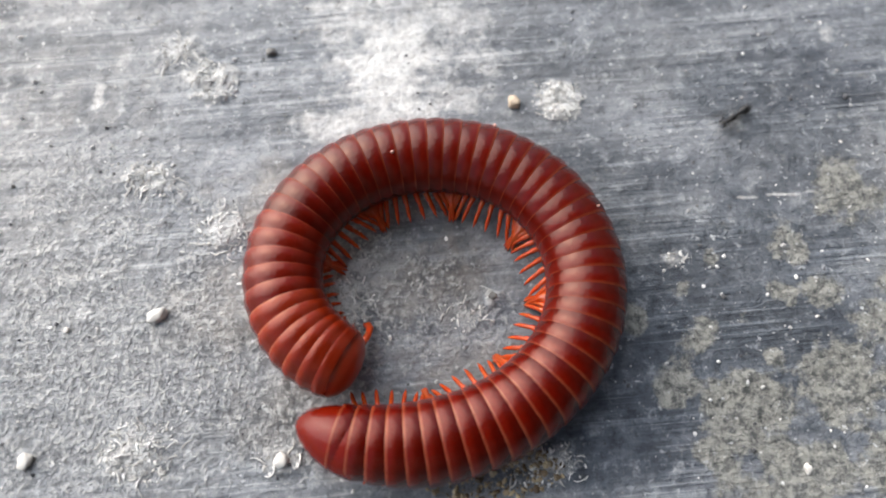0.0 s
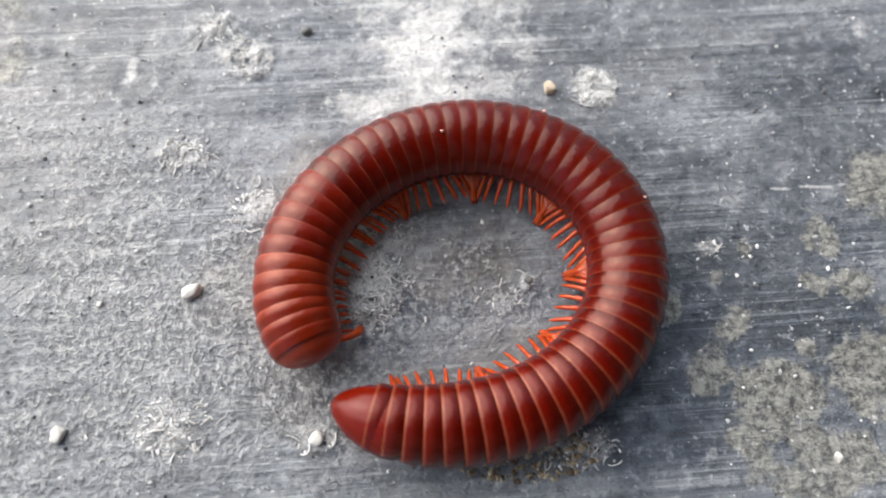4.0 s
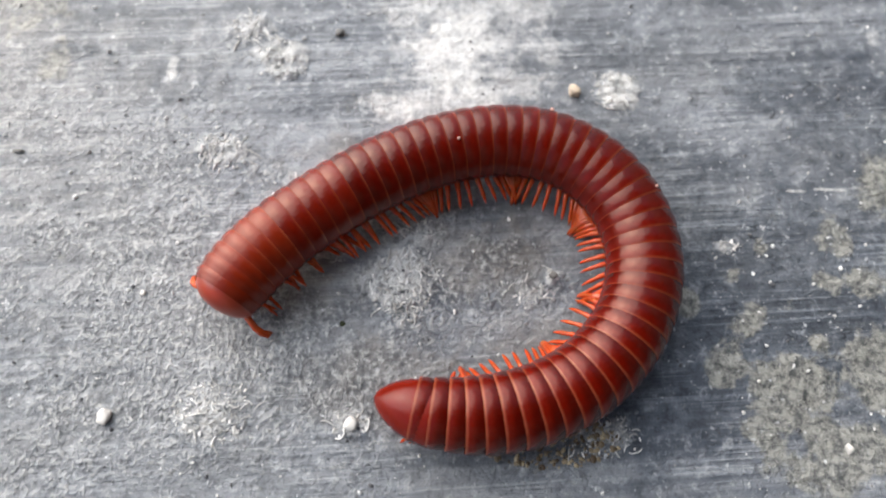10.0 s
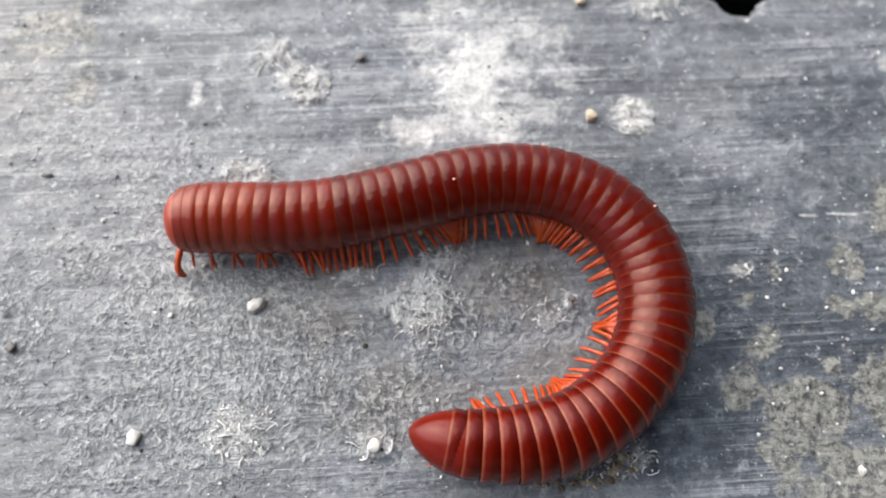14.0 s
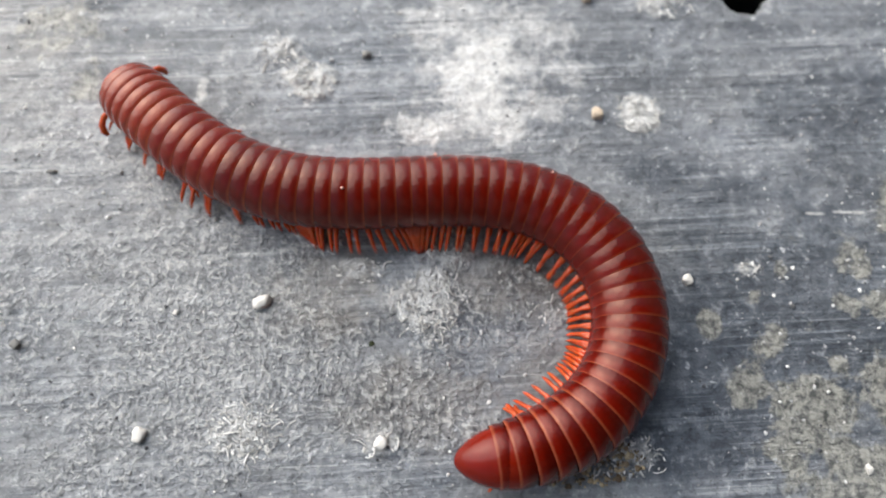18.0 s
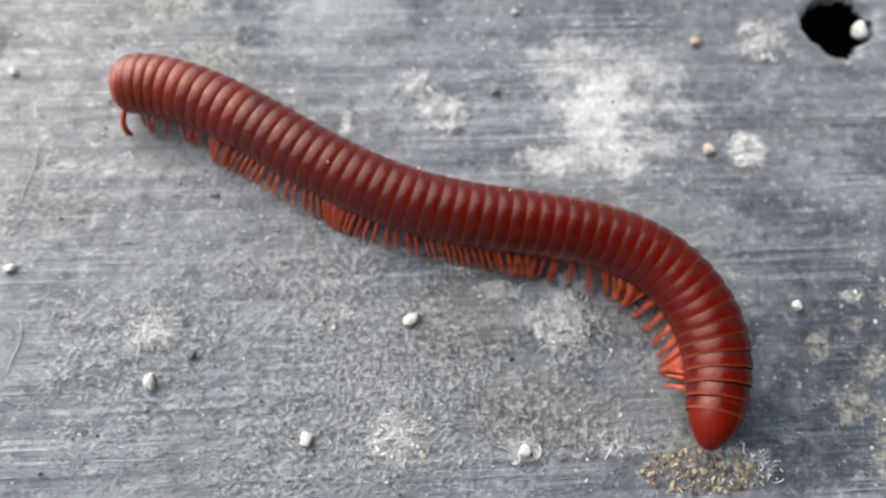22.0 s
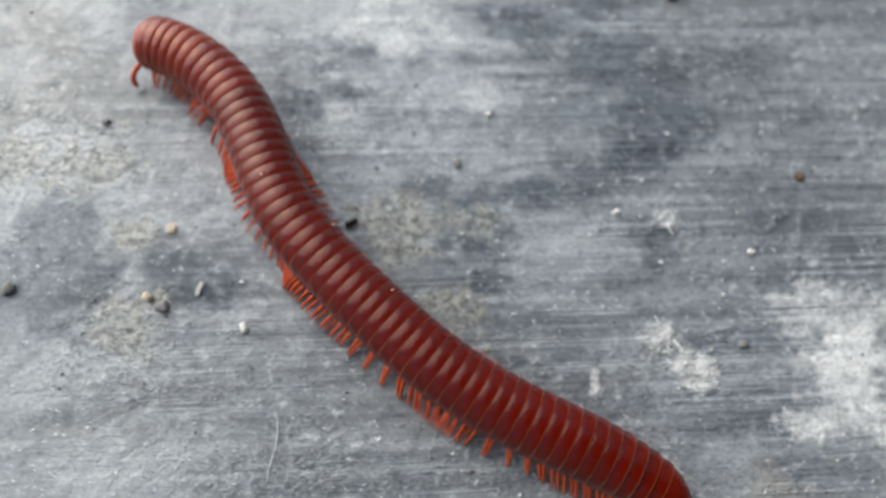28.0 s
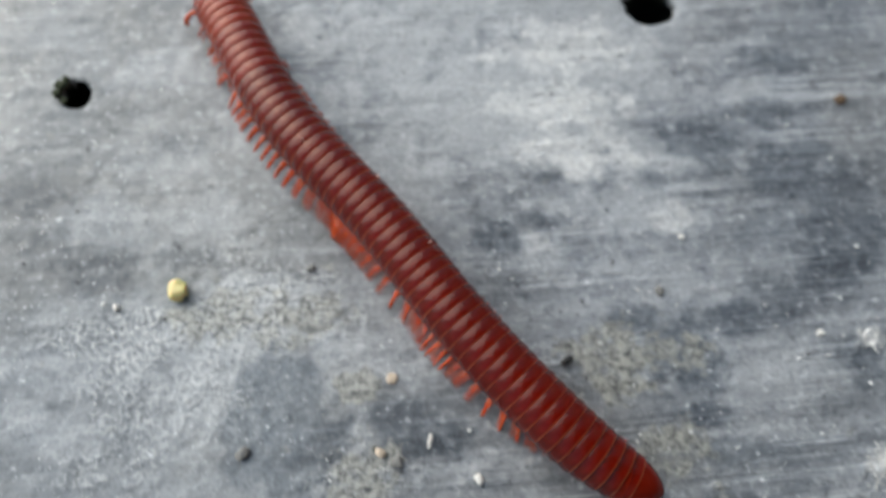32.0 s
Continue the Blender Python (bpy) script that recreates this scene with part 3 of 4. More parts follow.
def loose_grit():
    rng = np.random.RandomState(5)
    lime = grit_material("lime_crumb", (0.40, 0.39, 0.36), (0.78, 0.77, 0.74))
    mixed = grit_material("sand_grain", (0.08, 0.08, 0.085), (0.80, 0.79, 0.76))
    for cx, cy, rx, ry, s in CRUST:
        n = int(46 * rx * ry * s)
        r, a = np.sqrt(rng.rand(n)) * 0.95, rng.rand(n) * 2 * math.pi
        r = r * (0.75 + 0.5 * lattice(a * 3, a * 0 + cx, 1.0, 7))
        spots = np.stack([cx + rx * r * np.cos(a), cy + ry * r * np.sin(a), 0.03 + 0.095 * rng.rand(n) ** 2.0], -1)
        tagged(nuggets(rng, spots, "lime_crust", lime, "rough white lime crust on the concrete", "lime crust", long=2.6, extra=curls(rng, cx, cy, rx, ry, int(5 * rx * ry * s))), group="lime crusts on the slab")
    soil = grit_material("brown_soil_crumb", (0.10, 0.065, 0.035), (0.50, 0.40, 0.25))
    n = 420
    a, r = rng.rand(n) * 2 * math.pi, np.sqrt(rng.rand(n))
    spots = np.stack([4.2 + 5.6 * r * np.cos(a), 1.6 + 1.9 * r * np.sin(a) + 0.06 * (5.6 * r * np.cos(a)), 0.05 + 0.22 * rng.rand(n) ** 2.2], -1)
    nuggets(rng, spots, "soil_crumbs", soil, "scatter of golden-brown soil crumbs on the concrete", "soil", "stuff")
    n = 9000
    spots = np.stack([rng.uniform(-125, 48, n), rng.uniform(-8, 105, n), 0.045 + 0.17 * rng.rand(n) ** 3.5], -1)
    dense = fractal(spots[:, 0].copy(), spots[:, 1].copy(), 14.0, 171, 3)
    spots = spots[rng.rand(n) < smooth(0.35, 0.62, dense) * 0.8 + 0.08]
    for cx, cy, rx, ry, depth in HOLES:
        spots = spots[np.hypot((spots[:, 0] - cx) / rx, (spots[:, 1] - cy) / ry) > 1.7]
    nuggets(rng, spots, "grit", mixed, "fine pale and dark sand grains scattered over the concrete", "grit", "stuff")


loose_grit()


def sky_blocking_wall(name, x0, y0, x1, y1, label):
    """A plain plastered wall, 2.4 m high, added out of view to block sky light."""
    bm = bmesh.new()
    bmesh.ops.create_cube(bm, size=1.0)
    bmesh.ops.scale(bm, vec=(x1 - x0, y1 - y0, 2.4), verts=bm.verts[:])
    bmesh.ops.bevel(bm, geom=bm.edges[:], offset=0.01, segments=2, affect="EDGES")
    ob = part(name, bm, MAT_PLASTER)
    ob.location = ((x0 + x1) / 2, (y0 + y1) / 2, 1.2)
    tagged(ob, label, "wall", kind="structure")


def overhead_blocker():
    """A flat slab added overhead, unseen, to darken reflections; the sky is open to the north and west."""
    bm = bmesh.new()
    bmesh.ops.create_cube(bm, size=1.0)
    bmesh.ops.scale(bm, vec=(2.3, 2.55, 0.12), verts=bm.verts[:])
    bmesh.ops.bevel(bm, geom=bm.edges[:], offset=0.015, segments=2, affect="EDGES")
    ob = part("ceiling", bm, MAT_PLASTER)
    ob.location = (0.65, -0.475, 2.46)
    tagged(ob, "plain grey slab added overhead, out of view, to block the sky", "ceiling", kind="structure")


# unseen slab and walls, added to keep sky light off the south and east
overhead_blocker()
sky_blocking_wall("wall_south", -0.5, -1.75, 1.6, -1.55, "plain grey wall added out of view to block the sky")
sky_blocking_wall("wall_east", 1.6, -1.75, 1.8, 4.0, "plain grey wall added out of view to block the sky")

# ---------------------------------------------------------------- millipede
LENGTH, AXIS, RINGS = 72.0, 3.45, 55
STEP = 1.26
SPAN = [0.66, 0.70, 0.76, 0.84, 0.92, 0.97] + [1.0] * (RINGS - 6)
PLACE = [1.15 + STEP * (sum(SPAN[:i]) + SPAN[i] / 2) for i in range(RINGS)]


def ring_radius(i):
    if i < 3:
        return (2.84, 2.95, 2.99)[i]
    if i < 16:
        return 3.0 + 0.06 * (i / 16)
    back = RINGS - 1 - i
    return {0: 2.46, 1: 2.64, 2: 2.78, 3: 2.89, 4: 2.97, 5: 3.02}.get(back, 3.06)


def millipede():
    body = new("millipede")
    tagged(body, "glossy red-brown ringed millipede with orange legs crawling on concrete", "millipede")
    L = STEP
    fs = (0.0, 0.04, 0.1, 0.18, 0.27, 0.37, 0.48, 0.58, 0.68, 0.78, 0.86, 0.92, 0.96, 0.985, 1.0)

    def crown(f, rise):
        """A ring swells between two shallow rims and ends in a thin lip over the next one."""
        return 1.0 - rise * abs(2 * f - 1) ** 1.8 - 0.006 * max(0.0, (f - 0.9) / 0.1) ** 2

    shells = []
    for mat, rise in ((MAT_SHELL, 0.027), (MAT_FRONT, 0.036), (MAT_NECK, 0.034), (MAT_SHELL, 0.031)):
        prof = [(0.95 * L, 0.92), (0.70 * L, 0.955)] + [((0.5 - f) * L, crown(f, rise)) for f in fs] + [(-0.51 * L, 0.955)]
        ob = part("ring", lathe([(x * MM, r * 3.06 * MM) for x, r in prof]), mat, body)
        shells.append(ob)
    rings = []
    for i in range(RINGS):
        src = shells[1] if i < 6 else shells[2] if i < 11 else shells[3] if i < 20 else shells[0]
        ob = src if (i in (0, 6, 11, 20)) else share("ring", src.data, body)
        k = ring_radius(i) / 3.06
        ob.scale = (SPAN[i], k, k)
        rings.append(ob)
    # legs: two pairs a ring, one on the first rings
    legs = []
    side_mesh = {}
    for side in (1, -1):
        pts = [(0, 0, 0), (0.05, side * 0.7, 0.24), (0.08, side * 1.25, 0.32), (0.08, side * 1.35, 0.31), (0.04, side * 1.95, 0.18), (-0.04, side * 2.5, -0.12), (-0.07, side * 2.58, -0.19), (-0.16, side * 3.02, -0.64), (-0.22, side * 3.3, -1.02), (-0.28, side * 3.5, -1.42)]
        rad = [0.215, 0.245, 0.255, 0.20, 0.235, 0.215, 0.17, 0.18, 0.13, 0.035]
        side_mesh[side] = part("leg", tube([tuple(a * MM for a in p) for p in pts], [r * MM for r in rad], 7), MAT_LEG, rings[1])
    used = set()
    for i in range(RINGS - 1):
        for q in ((0.0,) if i < 5 else (0.28, -0.24)):
            for side in (1, -1):
                src = side_mesh[side]
                ob = src if side not in used else share("leg", src.data, rings[i])
                used.add(side)
                ob.parent = rings[i]
                ob.scale = (1.0, 0.85, 1.0) if i < 8 else (1.0, 1.07, 1.0)
                legs.append((ob, i, q, side))
    # head: a rounded dome under the collar, bent down, with two antennae
    dome = [(-1.2, 2.55), (0.0, 2.70), (0.5, 2.66), (0.95, 2.48), (1.3, 2.18), (1.6, 1.74), (1.82, 1.18), (1.94, 0.58), (1.97, 0.04)]
    head = part("head", lathe([(x * MM, r * MM) for x, r in dome], 36, 0.95, True, True), MAT_HEAD, body, "smooth orange-red rounded head")
    antennae = []
    for side in (1, -1):
        pts = [(0, 0, 0), (0.35, side * 0.6, 0.08), (0.8, side * 1.2, 0.05), (1.2, side * 1.7, -0.2), (1.45, side * 2.0, -0.65), (1.5, side * 2.1, -1.1)]
        rad = [0.22, 0.27, 0.27, 0.30, 0.32, 0.15]
        antennae.append((part("antenna", tube([tuple(a * MM for a in p) for p in pts], [r * MM for r in rad], 8), MAT_LEG, head, "short bent orange antenna"), side))
    cone = [(3.2, 2.35), (2.9, 2.46), (2.0, 2.46), (1.0, 2.34), (0.0, 2.06), (-0.8, 1.68), (-1.5, 1.20), (-1.95, 0.76), (-2.2, 0.38), (-2.28, 0.05)]
    tail = part("tail", lathe([(x * MM, r * MM) for x, r in cone], 32, 0.9, True, True), MAT_CAP, body, "blunt rounded red tail end")
    # two tiny grains stuck to the shell
    for i, ang, r in ((24, -58, 0.17), (18, 14, 0.13), (31, -40, 0.12)):
        g = part("speck", pebble_bm(r * MM, r * MM, r * MM, i, 2), MAT_SPECK, rings[i], "tiny pale grain stuck to the shell")
        rr = (ring_radius(i) + 0.02) * MM / rings[i].scale[1]
        g.location = (-0.2 * MM, math.sin(radians(ang)) * rr, math.cos(radians(ang)) * rr)
    return body, rings, legs, head, antennae, tail


millipede_things = millipede()


# ---------------------------------------------------------------- small things on the slab
def stone(x, y, rx, ry, rz, mat, label, seed, turn=0.0, sink=0.2, name="pebble", category="pebble", z=None):
    ob = part(name, pebble_bm(rx * MM, ry * MM, rz * MM, seed), mat)
    base = ground_z(x, y) if z is None else z
    ob.matrix_world = pose(x * MM, y * MM, (base + rz * (0.8 - sink)) * MM, 0, 0, turn)
    return tagged(ob, label, category, group="loose pebbles on the slab" if category == "pebble" else "")


for n, (x, y, rx, ry, rz, mat, label) in enumerate([
        (6.8, 32.8, 0.62, 0.55, 0.45, MAT_TAN, "small tan pebble lying on the concrete"),
        (-22.0, 13.5, 0.80, 0.62, 0.55, MAT_STONE, "cream angular pebble lying on the concrete"),
        (-30.3, 2.4, 0.72, 0.55, 0.45, MAT_STONE, "pale wedge-shaped pebble on the concrete"),
        (-44.4, 6.4, 0.75, 0.52, 0.42, MAT_STONE, "white oval pebble on the concrete"),
        (-11.4, 2.5, 0.62, 0.55, 0.45, MAT_STONE, "small white pebble in lime crust"),
        (6.2, 45.7, 0.55, 0.5, 0.35, MAT_TAN, "small brown pebble on grey concrete"),
        (14.1, 17.1, 0.50, 0.42, 0.35, MAT_STONE, "tiny white pebble on dark concrete"),
        (-68.2, 39.8, 0.72, 0.24, 0.2, MAT_STONE, "white elongated chip on the concrete"),
        (-63.5, 36.3, 0.62, 0.38, 0.28, MAT_STONE, "white oval chip on the concrete"),
        (-72.9, 38.6, 0.55, 0.48, 0.38, MAT_TAN, "rounded tan pebble beside a grey one"),
        (-71.4, 37.7, 0.66, 0.56, 0.45, MAT_GREY, "rounded grey-brown pebble beside a tan one"),
        (-85.8, 38.4, 0.72, 0.6, 0.4, MAT_GREY, "dark grey chip on a damp stain"),
        (-72.0, 45.7, 0.66, 0.55, 0.22, MAT_TAN, "flat cream pebble on a cream patch"),
        (-99.6, 52.3, 0.42, 0.36, 0.3, MAT_STONE, "tiny white pebble on grey concrete"),
        (-13.2, 47.8, 0.40, 0.34, 0.3, MAT_STONE, "tiny white grain on grey concrete"),
        (-58.8, 15.9, 0.55, 0.45, 0.35, MAT_STONE, "small pale pebble on the concrete"),
        (-41.3, 9.1, 0.45, 0.4, 0.35, MAT_GREY, "tiny dark pebble on the concrete"),
        (-15.0, 37.9, 0.38, 0.5, 0.35, MAT_GREY, "tiny dark chip on the concrete"),
        (-19.5, 79.8, 0.75, 0.7, 0.4, MAT_BROWN, "small brown lump on grey concrete"),
        (-6.9, 57.0, 0.60, 0.55, 0.35, MAT_BROWN, "small reddish-brown lump on grey concrete"),
        (-44.1, 55.4, 0.50, 0.5, 0.35, MAT_GREY, "tiny dark lump on the concrete"),
        (-80.7, 57.0, 0.45, 0.4, 0.3, MAT_GREY, "tiny dark pebble on pale concrete"),
]):
    stone(x, y, rx, ry, rz, mat, label, n + 1, 37 * n)

for n, (x, y, rx, ry, rz, mat, label) in enumerate([
        (-41.6, 24.4, 0.45, 0.2, 0.18, MAT_GREY, "dark chip of debris on the concrete"),
        (4.5, 15.1, 0.36, 0.32, 0.3, MAT_GREY, "tiny dark pebble set in a lime ring"),
        (27.7, 1.9, 0.42, 0.3, 0.25, MAT_STONE, "small white chip on lichen-pale concrete"),
        (-41.0, 61.6, 0.34, 0.3, 0.25, MAT_STONE, "tiny white grain on pale concrete"),
        (-27.2, 51.2, 0.42, 0.38, 0.3, MAT_STONE, "small white grain on grey concrete"),
        (-29.0, 12.3, 0.28, 0.22, 0.2, MAT_STONE, "small white grain on gritty concrete"),
        (-73.9, 13.5, 0.62, 0.5, 0.35, MAT_GREY, "small grey pebble on gritty concrete"),
        (-65.1, 19.7, 0.75, 0.6, 0.45, MAT_STONE, "white lump of mortar on the concrete"),
        (-99.1, 31.5, 0.38, 0.32, 0.25, MAT_STONE, "tiny pale pebble on buff concrete"),
        (-86.2, 31.0, 0.34, 0.3, 0.22, MAT_STONE, "tiny white pebble on buff concrete")]):
    stone(x, y, rx, ry, rz, mat, label, n + 80, 53 * n)
stone(25.3, 49.4, 0.72, 1.0, 0.9, MAT_STONE, "cream stone lodged in a dark pit", 41, 20, 0.3, z=-1.3)
stone(-93.65, 54.0, 1.05, 1.0, 1.0, MAT_CRUMB, "pale yellow angular grain lying on the concrete", 7, 15, 0.1, "grain", "grain")


stone(-54.5, 47.8, 0.85, 0.32, 0.40, MAT_BLACK, "dark elongated chip on the concrete", 47, 35, 0.1, "chip", "chip")
for n, (x, y, r) in enumerate([(-109.6, 77.6, 0.7), (-109.9, 76.6, 0.6), (-109.3, 78.4, 0.5), (-109.0, 75.7, 0.45)]):
    stone(x, y, r, r * 0.9, r * 0.7, MAT_MOSS, "tuft of dark moss at a pit's edge", 60 + n, 50 * n, 0.2, "moss_tuft", "moss", 0.0)
stone(-12.7, 10.4, 0.2, 0.26, 0.14, MAT_MOSS, "tiny dark green moss tuft on the concrete", 66, 10, 0.2, "moss_tuft", "moss")


def thread(pts, label):
    rows = [(x * MM, y * MM, (ground_z(x, y) + 0.12) * MM) for x, y in pts]
    ob = part("thread", tube(rows, [0.02 * MM] + [0.045 * MM] * (len(rows) - 2) + [0.03 * MM], 6), MAT_THREAD)
    tagged(ob, label, "thread")


def bent(x0, y0, x1, y1, wave, n=14):
    d = math.hypot(x1 - x0, y1 - y0)
    return [(x0 + (x1 - x0) * k / n - (y1 - y0) / d * wave * math.sin(5 * k / n), y0 + (y1 - y0) * k / n + (x1 - x0) / d * wave * math.sin(5 * k / n)) for k in range(n + 1)]


thread(bent(-59.4, 28.4, -59.2, 22.5, 0.25), "thin white fibre lying on the concrete")
thread(bent(-56.9, 11.4, -56.4, 6.4, 0.35), "thin white curled fibre on the concrete")


def ant():
    """A small black ant, 3.4 mm long, that faces +x."""
    body = tagged(new("ant"), "small black ant walking on the concrete", "ant")

    def blob(name, x, z, rx, ry, rz):
        bm = bmesh.new()
        bmesh.ops.create_uvsphere(bm, u_segments=14, v_segments=10, radius=1.0)
        for v in bm.verts:
            v.co = Vector((x + v.co.x * rx * (1 - 0.15 * v.co.x), v.co.y * ry, z + v.co.z * rz)) * MM
        return part(name, bm, MAT_BLACK, body)

    head = blob("head", 1.30, 0.62, 0.42, 0.36, 0.30)
    blob("thorax", 0.30, 0.66, 0.62, 0.26, 0.26)
    blob("waist", -0.42, 0.60, 0.16, 0.12, 0.16)
    blob("abdomen", -1.12, 0.66, 0.66, 0.42, 0.40)
    for side in (1, -1):
        for k, (x0, reach) in enumerate(((0.62, 0.75), (0.30, 0.05), (-0.02, -0.85))):
            pts = [(x0, side * 0.15, 0.55), (x0 + reach * 0.4, side * 0.62, 0.98), (x0 + reach * 0.8, side * 1.05, 0.42), (x0 + reach, side * 1.32, 0.03)]
            part("leg", tube([tuple(a * MM for a in p) for p in pts], [0.06 * MM, 0.07 * MM, 0.05 * MM, 0.025 * MM], 6), MAT_BLACK, body)
        pts = [(1.58, side * 0.16, 0.68), (1.95, side * 0.48, 0.92), (2.35, side * 0.55, 0.62)]
        part("antenna", tube([tuple(a * MM for a in p) for p in pts], [0.035 * MM, 0.04 * MM, 0.03 * MM], 6), MAT_BLACK, head)
    return body


ant_thing = ant()


# ---------------------------------------------------------------- crawling
crawl_1 = [
    (0, -6.0, 8.8, 167, 110, 59, 21, -8, -44, -85, -126, -155, -180, -210),
    (3, -10.6, 8.1, 139, 86, 49, 20, -11, -44, -88, -128, -157, -180, -207),
    (6, -13.3, 8.5, 115, 76, 44, 19, -9, -48, -88, -126, -155, -183, -200),
    (8, -17.4, 9.6, 101, 57, 37, 20, -8, -46, -86, -123, -156, -183, -198),
    (9, -19.7, 9.9, 84, 50, 35, 22, -1, -44, -87, -124, -151, -180, -203),
    (11, -23.9, 12.4, 44, 34, 33, 22, -3, -41, -81, -120, -153, -179, -200),
]
crawl_2 = [
    (12, -24.9, 16.5, 18, 18, 28, 22, -7, -45, -86, -122, -156, -182, -199),
    (13, -26.7, 18.0, 11, 7, 23, 24, -2, -39, -84, -120, -152, -182, -203),
    (16, -33.5, 23.3, -5, -14, -1, 13, 11, -14, -54, -101, -138, -168, -191),
    (17, -34.8, 27.9, -31, -30, -7, 7, 9, -10, -45, -89, -130, -165, -190),
    (18, -35.8, 31.8, -41, -39, -22, 0, 8, -3, -36, -80, -120, -157, -180),
    (19, -38.5, 35.0, -39, -45, -33, -11, 4, 2, -25, -62, -104, -144, -179),
]
crawl_3 = [
    (20, -41.5, 35.3, -35, -40, -32, -14, -3, 1, -12, -52, -92, -132, -173),
    (21, -46.6, 32.7, -7, -19, -24, -22, -12, -4, -7, -34, -80, -116, -141),
    (22, -51.5, 33.9, 8, -19, -28, -27, -18, -6, -3, -16, -52, -90, -113),
    (23, -56.8, 39.3, -10, -31, -29, -24, -24, -17, -7, -8, -24, -58, -92),
    (24, -61.7, 45.3, -39, -36, -29, -29, -31, -23, -14, -7, -9, -27, -55),
    (25, -64.9, 53.1, -58, -55, -46, -37, -31, -27, -25, -18, -13, -13, -18),
]
crawl_4 = [
    (27.5, -72.8, 68.0, -64, -57, -61, -59, -49, -42, -36, -32, -27, -25, -29),
    (28, -77.7, 65.2, -9, -33, -59, -67, -48, -40, -39, -29, -21, -23, -31),
    (28.4, -80.6, 63.9, -2, -29, -54, -58, -50, -38, -35, -30, -29, -27, -27),
    (29, -83.7, 61.9, 35, -5, -40, -60, -57, -44, -35, -35, -30, -26, -30),
    (29.4, -85.8, 63.0, 12, -12, -31, -50, -55, -46, -40, -34, -33, -29, -33),
    (30, -87.5, 68.0, 0, -28, -33, -50, -58, -49, -39, -38, -32, -30, -36),
    (31, -88.7, 79.8, -49, -56, -53, -44, -45, -50, -50, -41, -39, -35, -28),
    (32, -93.7, 88.5, -55, -62, -60, -48, -45, -51, -53, -47, -46, -39, -18),
]
crawl = crawl_1 + crawl_2 + crawl_3 + crawl_4


def eased(t):
    """Head place and headings at t, glided from row to row."""
    rows = np.array(crawl, float)
    ts = rows[:, 0]
    k = int(np.clip(np.searchsorted(ts, t, side="right") - 1, 0, len(ts) - 2))
    p0, p1, p2, p3 = (rows[int(np.clip(k + d, 0, len(ts) - 1))] for d in (-1, 0, 1, 2))
    h = p2[0] - p1[0]
    u = (t - p1[0]) / h
    m1 = (p2 - p0) / max(p2[0] - p0[0], 1e-6) * h
    m2 = (p3 - p1) / max(p3[0] - p1[0], 1e-6) * h
    v = (2 * u ** 3 - 3 * u ** 2 + 1) * p1 + (u ** 3 - 2 * u ** 2 + u) * m1 + (-2 * u ** 3 + 3 * u ** 2) * p2 + (u ** 3 - u ** 2) * m2
    return v[1:3], np.radians(v[3:])


def spine(t, n=289):
    """Arc lengths, places and headings along the body, head first, in millimetres."""
    place, turn = eased(t)
    s = np.linspace(0, 1, n)
    a = np.interp(s, np.linspace(0, 1, len(turn)), turn)
    k = np.ones(25) / 25
    a = np.convolve(np.pad(a, 12, mode="edge"), k, "valid")
    mid = (a[1:] + a[:-1]) / 2
    ds = LENGTH / (n - 1)
    x = place[0] + np.concatenate([[0], np.cumsum(np.cos(mid))]) * ds
    y = place[1] + np.concatenate([[0], np.cumsum(np.sin(mid))]) * ds
    return s * LENGTH, x, y, a


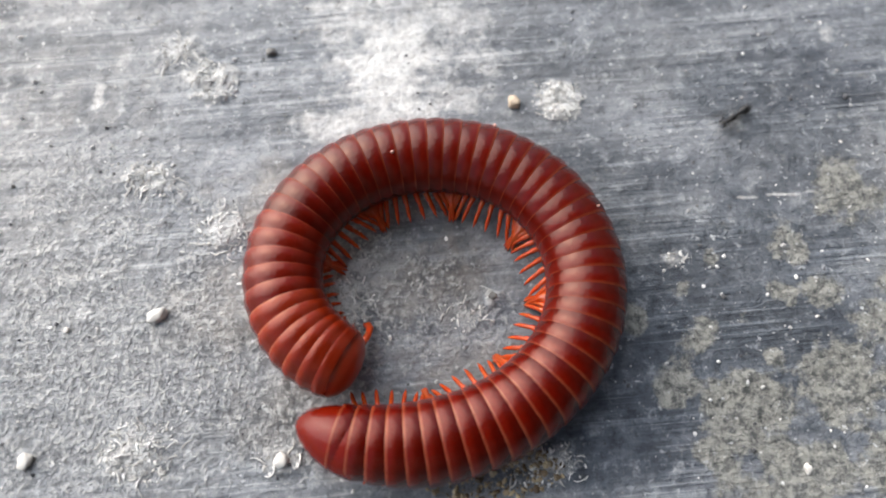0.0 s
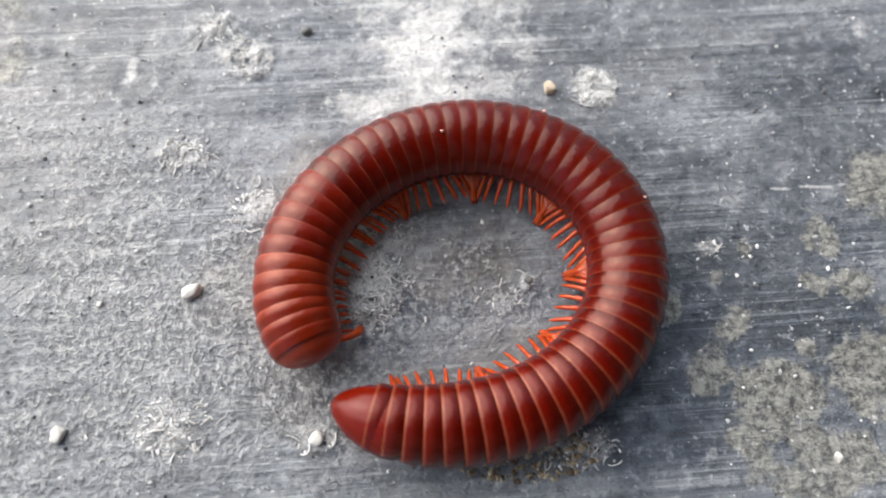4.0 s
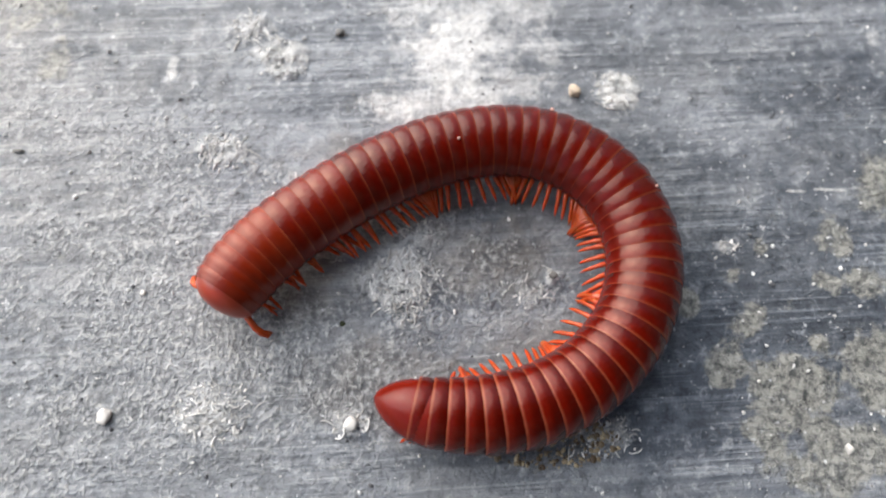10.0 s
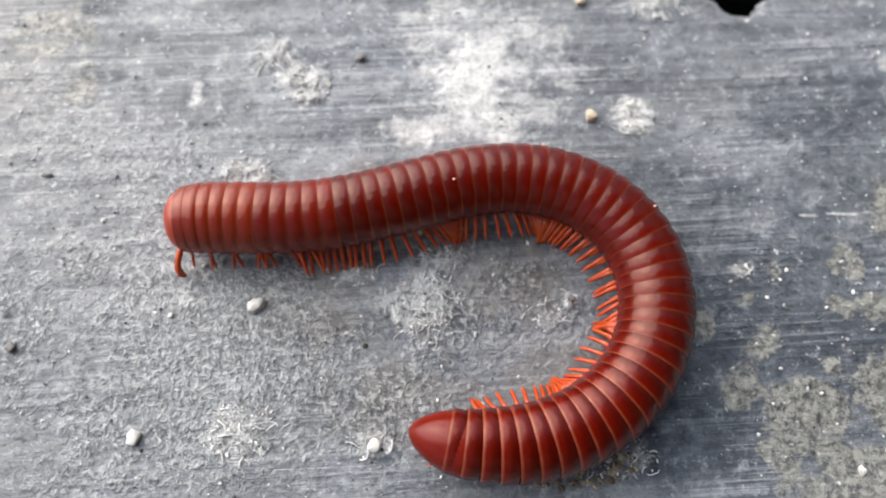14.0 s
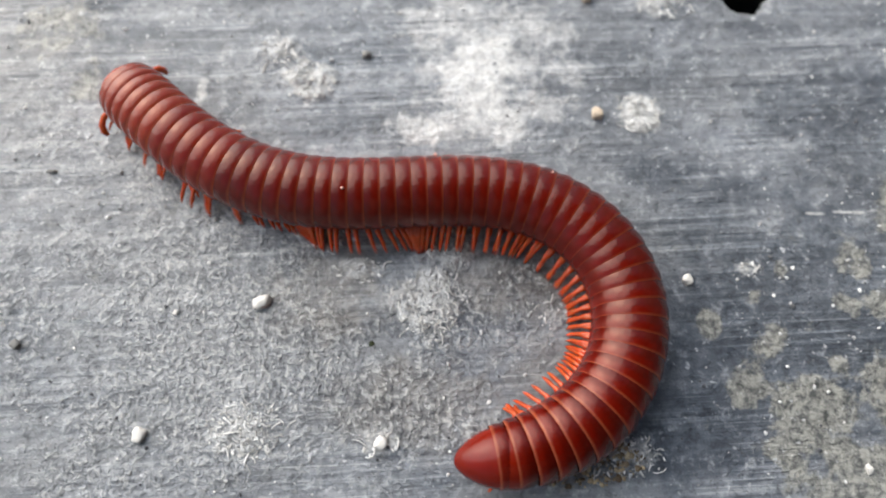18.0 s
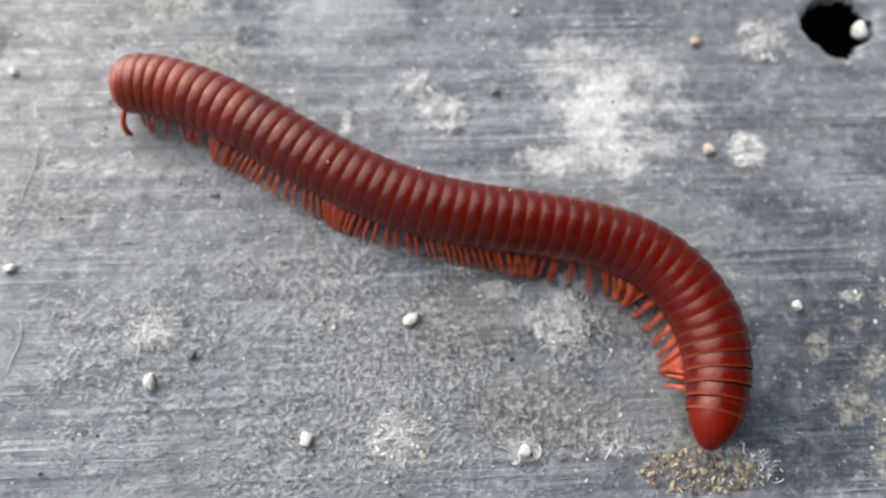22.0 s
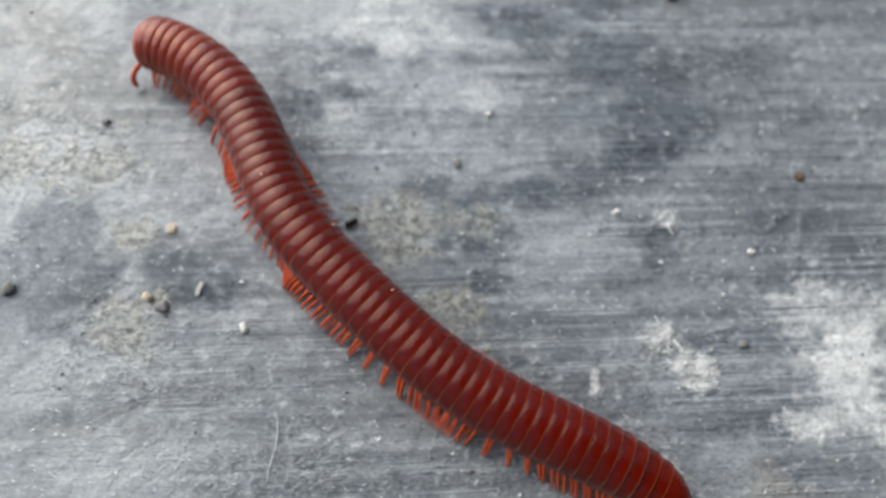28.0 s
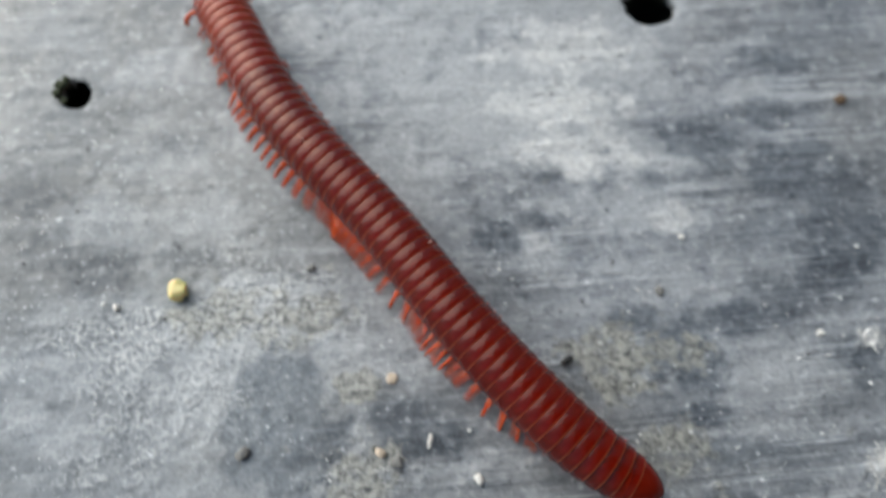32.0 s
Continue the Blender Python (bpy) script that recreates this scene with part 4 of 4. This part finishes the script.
def motions():
    body, rings, legs, head, antennae, tail = millipede_things
    times = [k * 0.5 for k in range(65)]
    spines = [spine(t) for t in times]
    mids = [(float(s[1][144]), float(s[2][144])) for s in spines]
    walk(body, [(t, pose(m[0] * MM, m[1] * MM, 0)) for t, m in zip(times, mids)])

    def ride(ob, at, tip=0.0, lift=0.0):
        rows = []
        for t, (s, x, y, a), m in zip(times, spines, mids):
            px, py, h = np.interp(at, s, x), np.interp(at, s, y), np.interp(at, s, a)
            rows.append((t, pose((px - m[0]) * MM, (py - m[1]) * MM, (AXIS + lift) * MM, 0, tip, math.degrees(h) + 180)))
        walk(ob, rows)

    for i, ob in enumerate(rings):
        ride(ob, PLACE[i], 0.0, (ring_radius(i) - 3.06) * 0.8)
    ride(head, 1.55, 9.0, -0.45)
    ride(tail, LENGTH - 2.25, 0.0, -0.45)

    hurry = [(0, 26.0, 31.3, -145), (0.3, 19.5, 28.6, 190), (0.6, 14.9, 28.6, 188), (1.0, 14.7, 29.0, 190), (1.15, 15.6, 30.2, 130), (1.3, 18.3, 33.4, 62), (1.5, 22.0, 41.0, 55),
             (1.8, 29.0, 52.0, 50), (3.0, 47.0, 74.0, 48), (6.0, 70.0, 95.0, 40), (32.0, 160.0, 150.0, 35)]
    walk(ant_thing, [(t, pose(x * MM, y * MM, 0.05 * MM, 0, 0, turn)) for t, x, y, turn in hurry])

    # distance crept by each ring drives the wave of its legs
    fine = [k * 0.1 for k in range(321)]
    path = [spine(t) for t in fine]
    crept = np.zeros((len(fine), RINGS))
    for i in range(RINGS):
        px = np.array([np.interp(PLACE[i], s, x) for s, x, y, a in path])
        py = np.array([np.interp(PLACE[i], s, y) for s, x, y, a in path])
        crept[1:, i] = np.cumsum(np.hypot(np.diff(px), np.diff(py)))
    for ob, i, q, side in legs:
        k = ring_radius(i) / 3.06
        base = (q * STEP * MM, 0.62 * side, -1.95 * MM)
        rows = []
        for n, t in enumerate(fine):
            ph = 2 * math.pi * (crept[n, i] / 2.8 + (i + 0.5 * (q < 0)) / 6.6) + (0.5 if side > 0 else 0)
            a = path[n][3]
            bend = (np.interp(PLACE[i] + 4, path[n][0], a) - np.interp(PLACE[i] - 4, path[n][0], a)) / 8
            fan = math.degrees(-q * STEP * bend)
            inner = max(0.0, min(1.0, (-side * bend - 0.018) / 0.03))
            away = max(0.0, -side * math.cos(np.interp(PLACE[i], path[n][0], a)))
            tuck = max(0.0, min(1.0, (side * bend - 0.02) / 0.045))
            tuck = 0.6 * max(tuck, 0.5 * away ** 0.5 * (1 - inner), (1 - inner) * min(1.0, max(0.0, (i - 42) / 6)) * max(0.0, min(1.0, (side * bend - 0.004) / 0.012)))
            swing, raise_ = 72 * tuck + (1 - 0.7 * tuck) * 22 * math.sin(ph), 14 * (1 - tuck) * max(0.0, math.cos(ph))
            rows.append((t, pose(base[0], base[1] * (1 - 2.6 * tuck) * MM, base[2], side * raise_, 0, side * swing + fan)))
        walk(ob, rows)
    for ob, side in antennae:
        rows = []
        for t in fine[::4]:
            fold = min(1.0, max(0.0, (9.0 - t) / 2.5)) if side < 0 else 0
            rows.append((t, pose((1.1 - 3.8 * fold) * MM, side * (1.75 - 1.5 * fold) * MM, (-0.7 - 0.6 * fold) * MM, 0, 36 + 12 * math.sin(2.1 * t + side), side * (10 * math.sin(1.7 * t + 1.3 * side) + 14 - 20 * fold))))
        walk(ob, rows)


motions()
